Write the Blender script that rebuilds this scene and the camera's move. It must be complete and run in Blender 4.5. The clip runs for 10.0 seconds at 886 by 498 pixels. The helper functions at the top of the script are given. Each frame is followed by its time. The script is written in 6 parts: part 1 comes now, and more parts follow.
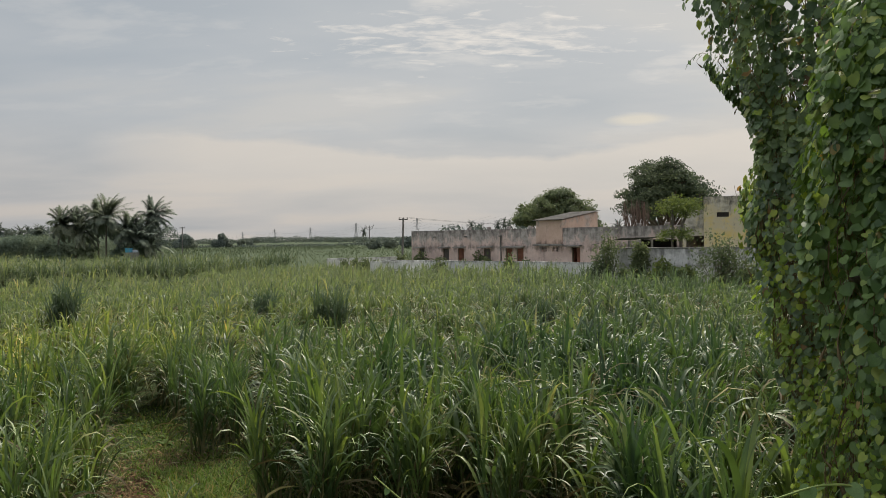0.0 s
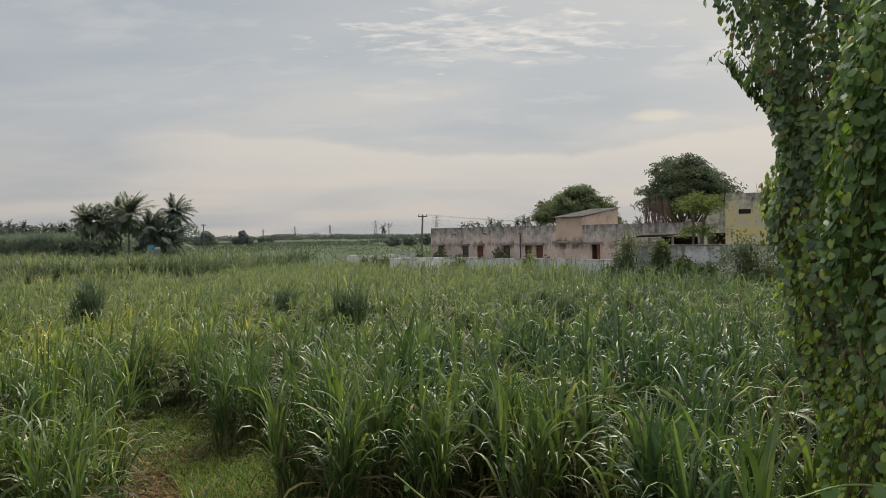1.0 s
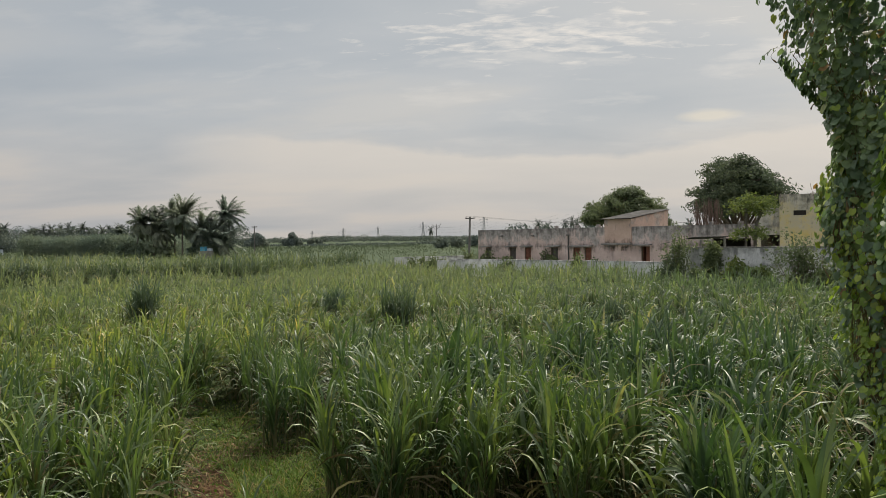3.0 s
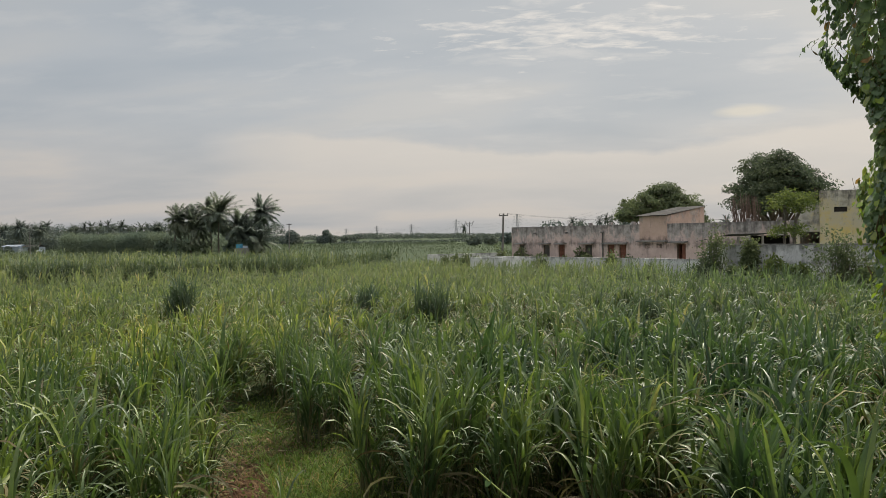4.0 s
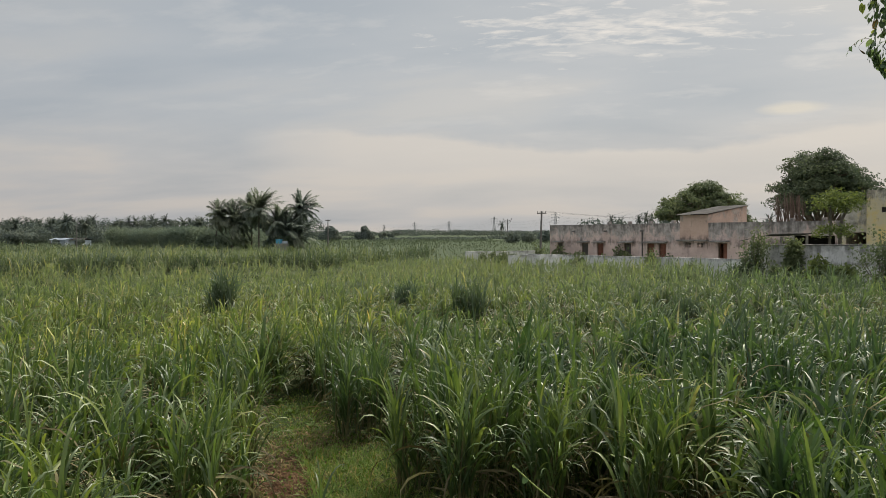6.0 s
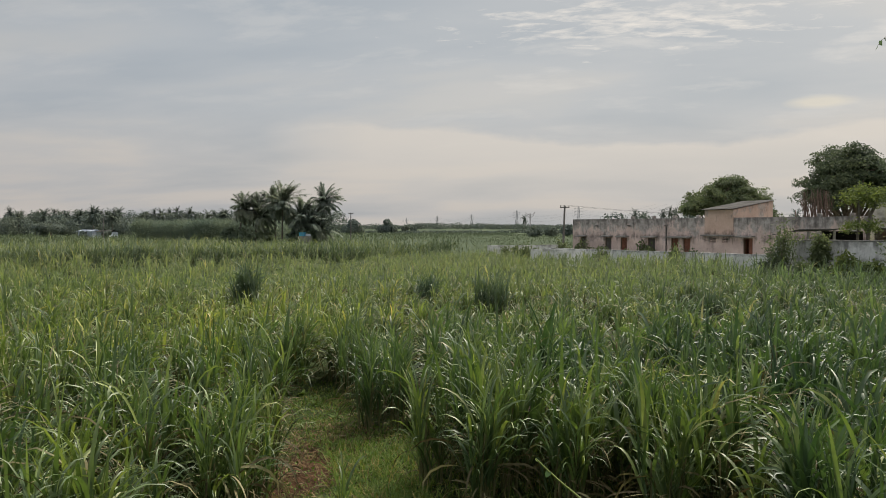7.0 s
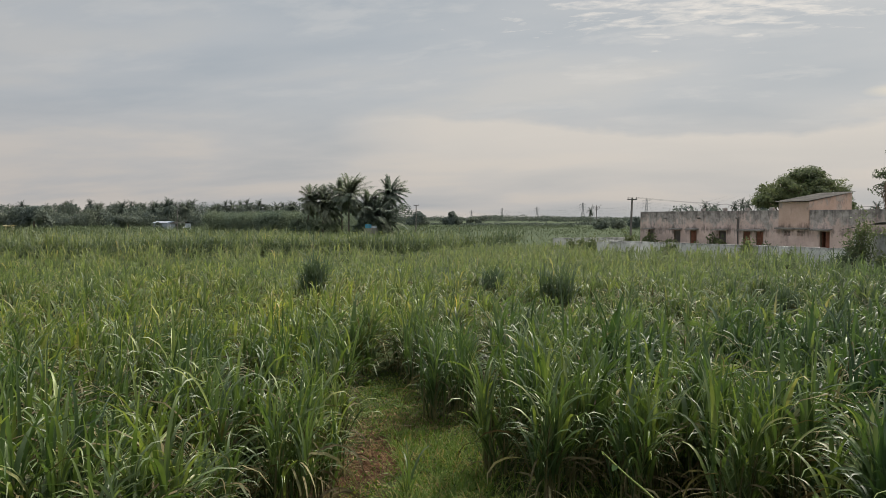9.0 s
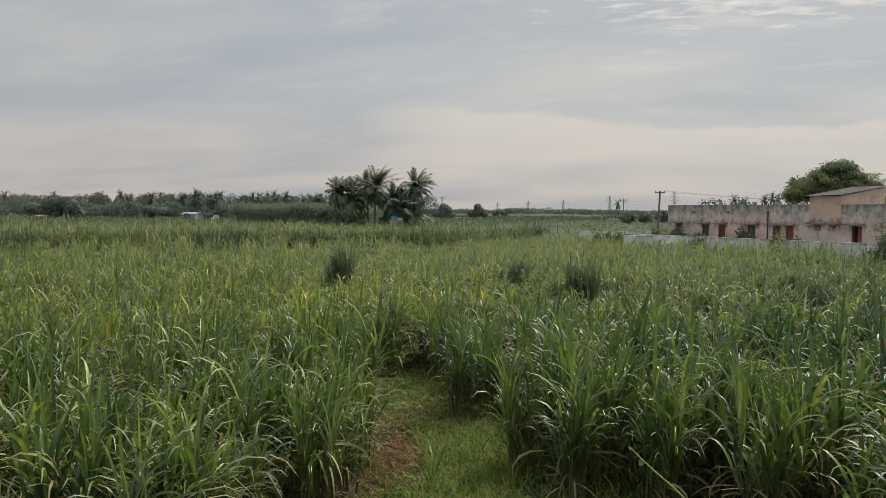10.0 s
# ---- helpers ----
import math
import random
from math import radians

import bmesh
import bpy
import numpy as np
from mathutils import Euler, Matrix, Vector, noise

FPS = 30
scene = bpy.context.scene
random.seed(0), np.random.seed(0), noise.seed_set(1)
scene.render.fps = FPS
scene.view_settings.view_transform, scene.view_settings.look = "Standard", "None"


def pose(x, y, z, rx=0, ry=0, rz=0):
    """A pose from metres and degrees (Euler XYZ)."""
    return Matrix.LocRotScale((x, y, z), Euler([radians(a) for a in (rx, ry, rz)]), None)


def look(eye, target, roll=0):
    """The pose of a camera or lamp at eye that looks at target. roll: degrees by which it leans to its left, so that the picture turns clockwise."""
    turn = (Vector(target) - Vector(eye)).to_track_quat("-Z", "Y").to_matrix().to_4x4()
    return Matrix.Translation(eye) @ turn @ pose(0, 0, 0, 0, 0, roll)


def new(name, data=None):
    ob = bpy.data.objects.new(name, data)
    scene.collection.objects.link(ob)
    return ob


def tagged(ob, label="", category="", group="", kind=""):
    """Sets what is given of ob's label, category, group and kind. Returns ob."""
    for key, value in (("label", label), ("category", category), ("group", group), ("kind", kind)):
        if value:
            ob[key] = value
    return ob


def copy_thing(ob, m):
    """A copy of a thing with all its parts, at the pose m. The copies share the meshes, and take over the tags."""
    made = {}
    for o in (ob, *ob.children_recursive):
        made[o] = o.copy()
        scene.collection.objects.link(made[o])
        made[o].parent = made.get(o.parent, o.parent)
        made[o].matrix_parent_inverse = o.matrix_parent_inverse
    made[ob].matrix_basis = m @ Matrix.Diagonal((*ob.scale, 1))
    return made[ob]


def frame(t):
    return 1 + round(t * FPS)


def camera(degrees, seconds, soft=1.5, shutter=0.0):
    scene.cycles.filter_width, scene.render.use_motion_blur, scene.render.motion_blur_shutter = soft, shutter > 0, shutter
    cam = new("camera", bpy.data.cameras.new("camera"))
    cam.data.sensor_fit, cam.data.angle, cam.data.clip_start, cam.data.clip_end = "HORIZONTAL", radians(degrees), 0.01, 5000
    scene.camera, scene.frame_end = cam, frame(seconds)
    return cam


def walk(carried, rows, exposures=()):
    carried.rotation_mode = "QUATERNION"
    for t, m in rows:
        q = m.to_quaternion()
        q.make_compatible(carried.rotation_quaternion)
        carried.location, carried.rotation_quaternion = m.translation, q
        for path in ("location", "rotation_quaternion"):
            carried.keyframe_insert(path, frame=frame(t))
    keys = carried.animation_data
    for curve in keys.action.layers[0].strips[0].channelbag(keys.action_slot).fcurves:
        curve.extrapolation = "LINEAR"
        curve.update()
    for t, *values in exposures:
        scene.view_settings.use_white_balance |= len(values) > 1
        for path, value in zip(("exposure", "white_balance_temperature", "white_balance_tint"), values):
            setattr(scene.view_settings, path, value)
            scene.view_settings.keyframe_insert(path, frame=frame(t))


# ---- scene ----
cam = camera(57.9, 10.0, soft=0.7)
PATH = [
    (0, (0.0, 0.0, 2.95), (-0.0003, 1.9998, 2.9231), -0.84),
    (0.5, (0.0005, 0.005, 2.954), (-0.0271, 2.0045, 2.9213), -0.84),
    (1, (-0.0004, -0.015, 2.956), (-0.0491, 1.9841, 2.9225), -0.85),
    (1.5, (0.0025, -0.0153, 2.95), (-0.0613, 1.9834, 2.9197), -0.95),
    (2, (0.0026, -0.0354, 2.953), (-0.0793, 1.9627, 2.9249), -0.95),
    (2.5, (0.001, -0.0513, 2.9551), (-0.1202, 1.9448, 2.9293), -0.85),
    (4, (-0.0019, -0.029, 2.9441), (-0.2511, 1.9552, 2.9115), -0.85),
    (4.5, (-0.0018, -0.038, 2.9461), (-0.2784, 1.9425, 2.9138), -0.75),
    (5, (-0.0041, -0.0509, 2.9471), (-0.2919, 1.928, 2.9129), -0.55),
    (5.5, (-0.0055, -0.0658, 2.9511), (-0.321, 1.9089, 2.9162), -0.45),
    (7, (-0.0117, -0.1094, 2.9603), (-0.4083, 1.8502, 2.9051), -0.05),
    (7.5, (-0.0171, -0.1229, 2.9613), (-0.4548, 1.8276, 2.8996), 0.05),
    (8, (-0.015, -0.112, 2.9583), (-0.4928, 1.8291, 2.897), 0.05),
    (8.5, (-0.0139, -0.1102, 2.9553), (-0.5186, 1.824, 2.8892), 0.05),
    (9, (-0.0159, -0.121, 2.9563), (-0.5692, 1.7995, 2.8817), 0.05),
    (9.5, (-0.0213, -0.1255, 2.9624), (-0.6192, 1.781, 2.8733), 0.16),
    (10, (-0.0228, -0.1404, 2.9644), (-0.6368, 1.7607, 2.8704), 0.36),
]
walk(cam, [(t, look(eye, target, roll)) for t, eye, target, roll in PATH])

# ---- light: hazy late-afternoon overcast, sun veiled ahead and to the right ----
SUN_EL, SUN_AZ = radians(52), radians(20)
world = bpy.data.worlds.new("sky")
scene.world = world
world.use_nodes = True
wn = world.node_tree.nodes
wn.clear()


def node(tree, kind, inputs=None, operation="", data_type="", blend_type="", sky_type=""):
    nd = tree.nodes.new(kind)
    if operation:
        nd.operation = operation
    if data_type:
        nd.data_type = data_type
    if blend_type:
        nd.blend_type = blend_type
    if sky_type:
        nd.sky_type = sky_type
    for k, v in (inputs or {}).items():
        if isinstance(v, bpy.types.NodeSocket):
            tree.links.new(v, nd.inputs[k])
        else:
            nd.inputs[k].default_value = v
    return nd


def ramp(tree, fac, stops, interpolation="LINEAR"):
    nd = node(tree, "ShaderNodeValToRGB", {"Fac": fac})
    cr = nd.color_ramp
    cr.interpolation = interpolation
    while len(cr.elements) < len(stops):
        cr.elements.new(0.5)
    for el, (p, c) in zip(cr.elements, stops):
        el.position, el.color = p, (*c, 1) if len(c) == 3 else c
    return nd.outputs["Color"]


def mixc(tree, fac, a, b, mode="MIX"):
    nd = node(tree, "ShaderNodeMix", data_type="RGBA", blend_type=mode)
    for sock, v in ((nd.inputs[0], fac), (nd.inputs[6], a), (nd.inputs[7], b)):
        if isinstance(v, bpy.types.NodeSocket):
            tree.links.new(v, sock)
        else:
            sock.default_value = (*v, 1) if isinstance(v, tuple) and len(v) == 3 else v
    return nd.outputs[2]


def math_(tree, op, a, b=0.0, clamp=False):
    nd = node(tree, "ShaderNodeMath", {0: a, 1: b}, operation=op)
    nd.use_clamp = clamp
    return nd.outputs[0]


def build_sky(tree):
    sky = node(tree, "ShaderNodeTexSky", sky_type="NISHITA")
    sky.sun_disc, sky.sun_elevation, sky.sun_rotation = False, SUN_EL, SUN_AZ
    sky.air_density, sky.dust_density = 1.2, 4.0
    clear = node(tree, "ShaderNodeVectorMath", {0: sky.outputs[0], "Scale": 0.075}, operation="SCALE").outputs[0]
    way = node(tree, "ShaderNodeTexCoord").outputs["Generated"]
    xyz = node(tree, "ShaderNodeSeparateXYZ", {0: way})
    up = math_(tree, "MAXIMUM", xyz.outputs[2], 0.0)
    # cloud deck: the direction laid onto a high plane, so that clouds crowd towards the horizon
    den = math_(tree, "ADD", up, 0.16)
    deck = node(tree, "ShaderNodeCombineXYZ", {0: math_(tree, "DIVIDE", xyz.outputs[0], den), 1: math_(tree, "DIVIDE", xyz.outputs[1], den), 2: 0.0}).outputs[0]
    soft_ = node(tree, "ShaderNodeMapping", {"Vector": deck, "Location": (1.3, 0.4, 0.0), "Rotation": (0, 0, 0.2), "Scale": (0.62, 1.0, 1.0)}).outputs[0]
    big = node(tree, "ShaderNodeTexNoise", {"Vector": soft_, "Scale": 0.85, "Detail": 6.0, "Roughness": 0.5, "Distortion": 0.2}).outputs[0]
    fleck = node(tree, "ShaderNodeMapping", {"Vector": deck, "Location": (0.35, 2.2, 0.0), "Rotation": (0, 0, 0.3), "Scale": (0.8, 1.5, 1.0)}).outputs[0]
    small = node(tree, "ShaderNodeTexNoise", {"Vector": fleck, "Scale": 2.6, "Detail": 8.0, "Roughness": 0.6, "Distortion": 0.15}).outputs[0]
    grey = ramp(tree, up, [(0.0, (0.55, 0.536, 0.52)), (0.08, (0.56, 0.55, 0.538)), (0.14, (0.505, 0.525, 0.54)), (0.22, (0.475, 0.505, 0.53)), (0.30, (0.42, 0.46, 0.495)), (0.62, (0.8, 0.83, 0.87)), (1.0, (1.2, 1.23, 1.26))])
    shade = ramp(tree, big, [(0.38, (0.79, 0.855, 0.92)), (0.5, (0.94, 0.97, 1.0)), (0.57, (1.06, 1.045, 1.02)), (0.7, (1.13, 1.095, 1.055))])
    col = mixc(tree, 1.0, grey, shade, "MULTIPLY")
    # a low cream bank with a ragged upper edge
    rag = node(tree, "ShaderNodeTexNoise", {"Vector": node(tree, "ShaderNodeMapping", {"Vector": way, "Scale": (3.0, 3.0, 7.0)}).outputs[0], "Scale": 1.6, "Detail": 7.0, "Roughness": 0.55}).outputs[0]
    az = math_(tree, "ARCTAN2", xyz.outputs[0], xyz.outputs[1])
    crest = math_(tree, "ADD", math_(tree, "MULTIPLY", math_(tree, "ABSOLUTE", math_(tree, "SUBTRACT", az, 0.06)), 0.09), 0.062)
    edge_ = math_(tree, "ADD", math_(tree, "MULTIPLY", rag, 0.07), crest)
    bank_ = math_(tree, "MULTIPLY", math_(tree, "SUBTRACT", edge_, up), 110.0, True)
    bank_ = math_(tree, "MULTIPLY", bank_, math_(tree, "DIVIDE", math_(tree, "ADD", az, 0.42), 0.13, True))
    fade = ramp(tree, up, [(0.02, (0.1, 0.1, 0.1)), (0.10, (1, 1, 1))])
    col = mixc(tree, math_(tree, "MULTIPLY", math_(tree, "MULTIPLY", bank_, fade), 0.8), col, (0.66, 0.63, 0.585), "MIX")
    sunward = node(tree, "ShaderNodeVectorMath", {0: way, 1: (math.sin(SUN_AZ) * math.cos(SUN_EL), math.cos(SUN_AZ) * math.cos(SUN_EL), math.sin(SUN_EL))},
                   operation="DOT_PRODUCT").outputs["Value"]
    glow = math_(tree, "POWER", math_(tree, "MAXIMUM", sunward, 0.0), 6.0)
    col = mixc(tree, math_(tree, "MULTIPLY", glow, 0.6), col, (1.05, 1.0, 0.91), "MIX")
    wisp = ramp(tree, small, [(0.53, (0, 0, 0)), (0.66, (1, 1, 1))])
    lift = ramp(tree, up, [(0.06, (0, 0, 0)), (0.2, (1, 1, 1))])
    wf = math_(tree, "MULTIPLY", math_(tree, "MULTIPLY", wisp, lift), math_(tree, "ADD", math_(tree, "MULTIPLY", glow, 1.7), 0.12), True)
    # a thin bright fleece of broken cloud near the veiled sun
    knot = node(tree, "ShaderNodeVectorMath", {0: node(tree, "ShaderNodeVectorMath", {0: node(tree, "ShaderNodeVectorMath", {0: deck, 1: (-0.12, -2.43, 0.0)}, operation="ADD").outputs[0], 1: (2.9, 6.5, 0.0)}, operation="MULTIPLY").outputs[0]}, operation="LENGTH").outputs["Value"]
    tuft = node(tree, "ShaderNodeTexNoise", {"Vector": node(tree, "ShaderNodeMapping", {"Vector": deck, "Rotation": (0, 0, -0.15), "Scale": (4.0, 8.5, 1.0)}).outputs[0], "Scale": 2.1, "Detail": 9.0, "Roughness": 0.6, "Distortion": 0.3}).outputs[0]
    tuft = ramp(tree, math_(tree, "SUBTRACT", tuft, math_(tree, "MULTIPLY", knot, 0.13)), [(0.36, (0, 0, 0)), (0.6, (1, 1, 1))])
    wf = math_(tree, "MAXIMUM", math_(tree, "MULTIPLY", wf, 0.7), math_(tree, "MULTIPLY", tuft, 0.72))
    col = mixc(tree, wf, col, (0.9, 0.86, 0.79), "MIX")
    # one small flat cream cloud low on the right
    flat_ = node(tree, "ShaderNodeCombineXYZ", {0: math_(tree, "MULTIPLY", math_(tree, "SUBTRACT", az, 0.24), 22.0), 1: math_(tree, "MULTIPLY", math_(tree, "SUBTRACT", up, 0.139), 105.0), 2: 0.0}).outputs[0]
    puff = math_(tree, "SUBTRACT", math_(tree, "ADD", 1.0, math_(tree, "MULTIPLY", math_(tree, "SUBTRACT", rag, 0.5), 1.6)), node(tree, "ShaderNodeVectorMath", {0: flat_}, operation="LENGTH").outputs["Value"])
    col = mixc(tree, math_(tree, "MULTIPLY", math_(tree, "MULTIPLY", puff, 2.0, True), 0.55), col, (0.8, 0.74, 0.6), "MIX")
    col = mixc(tree, 1.0, col, (1.03, 0.998, 0.975), "MULTIPLY")
    sunny = math_(tree, "MULTIPLY", math_(tree, "ADD", sunward, 0.25), 0.8, True)  # paler on the sun's side
    col = mixc(tree, 1.0, col, ramp(tree, sunny, [(0.35, (0.86, 0.87, 0.9)), (0.7, (1.0, 1.0, 1.0)), (0.95, (1.08, 1.06, 1.03))]), "MULTIPLY")
    both = mixc(tree, 0.9, clear, col)
    bg = node(tree, "ShaderNodeBackground", {"Color": both, "Strength": 1.0})
    node(tree, "ShaderNodeOutputWorld", {"Surface": bg.outputs[0]})


build_sky(world.node_tree)

sun = new("sun", bpy.data.lights.new("sun", "SUN"))
sun.data.energy, sun.data.angle, sun.data.color = 5.2, radians(5), (1.0, 0.93, 0.82)
sun_way = Vector((math.sin(SUN_AZ) * math.cos(SUN_EL), math.cos(SUN_AZ) * math.cos(SUN_EL), math.sin(SUN_EL)))
sun.matrix_world = look(sun_way * 100, (0, 0, 0))
scene.view_settings.exposure = 0.0


# ---- materials ----
def material(name):
    m = bpy.data.materials.new(name)
    m.use_nodes = True
    m.node_tree.nodes.clear()
    return m, m.node_tree


def surface(name, colours, rough=0.85, scale=1.0, fine=14.0, bump=0.15, metal=0.0, spec=0.3, streak=None, by_object=0.0, bump_dist=0.02, rain=None, run=0.5):
    """Two scales of mottling between three colours, with optional dirt streaks running down, and a fine bump."""
    m, t = material(name)
    pos = node(t, "ShaderNodeTexCoord").outputs["Object"]
    a = node(t, "ShaderNodeTexNoise", {"Vector": pos, "Scale": scale, "Detail": 6.0, "Roughness": 0.6}).outputs[0]
    b = node(t, "ShaderNodeTexNoise", {"Vector": pos, "Scale": scale * fine, "Detail": 4.0, "Roughness": 0.65}).outputs[0]
    f = math_(t, "ADD", math_(t, "MULTIPLY", a, 0.7), math_(t, "MULTIPLY", b, 0.3))
    col = ramp(t, f, [(0.34, colours[0]), (0.5, colours[1]), (0.66, colours[2])])
    if streak:
        sc = node(t, "ShaderNodeMapping", {"Vector": pos, "Scale": (1.1, 1.1, run)}).outputs[0]
        c = node(t, "ShaderNodeTexNoise", {"Vector": sc, "Scale": streak[1], "Detail": 7.0, "Roughness": 0.68}).outputs[0]
        sf = ramp(t, c, [(streak[2], (0, 0, 0)), (streak[2] + 0.17, (1, 1, 1))])
        col = mixc(t, math_(t, "MULTIPLY", sf, streak[3]), col, streak[0])
    if rain:  # dirt washed down from the wall's top, ragged along its lower edge
        zz = node(t, "ShaderNodeSeparateXYZ", {0: pos}).outputs[2]
        d = node(t, "ShaderNodeTexNoise", {"Vector": node(t, "ShaderNodeMapping", {"Vector": pos, "Scale": (1.0, 1.0, run * 1.1)}).outputs[0], "Scale": 1.7, "Detail": 8.0, "Roughness": 0.7}).outputs[0]
        h_ = math_(t, "DIVIDE", math_(t, "SUBTRACT", zz, rain[0]), rain[1] - rain[0])
        rf = ramp(t, math_(t, "ADD", h_, math_(t, "MULTIPLY", math_(t, "SUBTRACT", d, 0.5), 2.6)), [(0.25, (0, 0, 0)), (0.9, (1, 1, 1))])
        col = mixc(t, math_(t, "MULTIPLY", rf, rain[3]), col, mixc(t, b, rain[2], tuple(c * 1.9 for c in rain[2])))
    if by_object:
        rnd = node(t, "ShaderNodeObjectInfo").outputs["Random"]
        col = mixc(t, 1.0, col, ramp(t, rnd, [(0, (1 - by_object,) * 3), (1, (1 + by_object * 0.4,) * 3)]), "MULTIPLY")
    bm_ = node(t, "ShaderNodeBump", {"Height": b, "Strength": bump, "Distance": bump_dist}).outputs[0]
    p = node(t, "ShaderNodeBsdfPrincipled", {"Base Color": col, "Roughness": rough, "Metallic": metal, "Specular IOR Level": spec, "Normal": bm_})
    node(t, "ShaderNodeOutputMaterial", {"Surface": p.outputs[0]})
    return m


def weathered(name, colours, grey, rise, ledges=(), black=(0.05, 0.048, 0.045), soot=0.62, rough=0.9):
    """Old limewashed plaster: blotched paint, grey bare cement eating down from the top between the two heights of rise,
    black mould in ragged runs below the top and below each ledge (height, reach)."""
    m, t = material(name)
    pos = node(t, "ShaderNodeTexCoord").outputs["Object"]
    z = node(t, "ShaderNodeSeparateXYZ", {0: pos}).outputs[2]

    def noise(scale, stretch=(1.0, 1.0, 1.0), detail=7.0, rough_=0.65, shift=0.0):
        at = node(t, "ShaderNodeMapping", {"Vector": pos, "Scale": stretch, "Location": (shift, shift * 0.7, 0.0)}).outputs[0]
        return node(t, "ShaderNodeTexNoise", {"Vector": at, "Scale": scale, "Detail": detail, "Roughness": rough_}).outputs[0]
    blotch, grain, worn = noise(0.9), noise(22.0, detail=4.0), noise(1.6, (1.0, 1.0, 0.6), 8.0, 0.7, 3.1)
    col = ramp(t, math_(t, "ADD", math_(t, "MULTIPLY", blotch, 0.75), math_(t, "MULTIPLY", grain, 0.25)), [(0.36, colours[0]), (0.5, colours[1]), (0.62, colours[2])])
    h_ = math_(t, "DIVIDE", math_(t, "SUBTRACT", z, rise[0]), rise[1] - rise[0])
    bare = ramp(t, math_(t, "ADD", h_, math_(t, "MULTIPLY", math_(t, "SUBTRACT", worn, 0.5), 4.2)), [(0.35, (0, 0, 0)), (0.75, (1, 1, 1))])
    cement = ramp(t, noise(2.6, shift=7.7), [(0.36, tuple(c * 0.62 for c in grey)), (0.5, grey), (0.64, tuple(c * 1.35 for c in grey))])
    col = mixc(t, math_(t, "MULTIPLY", bare, 0.86), col, cement)
    runs, spots = noise(2.4, (1.0, 1.0, 0.13), 8.0, 0.7, 1.3), noise(3.2, shift=5.0)
    mould = math_(t, "ADD", math_(t, "MULTIPLY", runs, 0.65), math_(t, "MULTIPLY", spots, 0.35))
    near = 0.0
    for top, reach in ledges:
        d = math_(t, "DIVIDE", math_(t, "SUBTRACT", top, z), reach)
        near = math_(t, "MAXIMUM", near, math_(t, "MULTIPLY", math_(t, "SUBTRACT", 1.0, math_(t, "ABSOLUTE", d)), 0.14, True))
    dark = ramp(t, math_(t, "ADD", mould, near), [(0.56, (0, 0, 0)), (0.68, (1, 1, 1))])
    col = mixc(t, math_(t, "MULTIPLY", dark, soot), col, black)
    bmp = node(t, "ShaderNodeBump", {"Height": math_(t, "ADD", grain, worn), "Strength": 0.3, "Distance": 0.02}).outputs[0]
    p = node(t, "ShaderNodeBsdfPrincipled", {"Base Color": col, "Roughness": rough, "Specular IOR Level": 0.2, "Normal": bmp})
    node(t, "ShaderNodeOutputMaterial", {"Surface": p.outputs[0]})
    return m


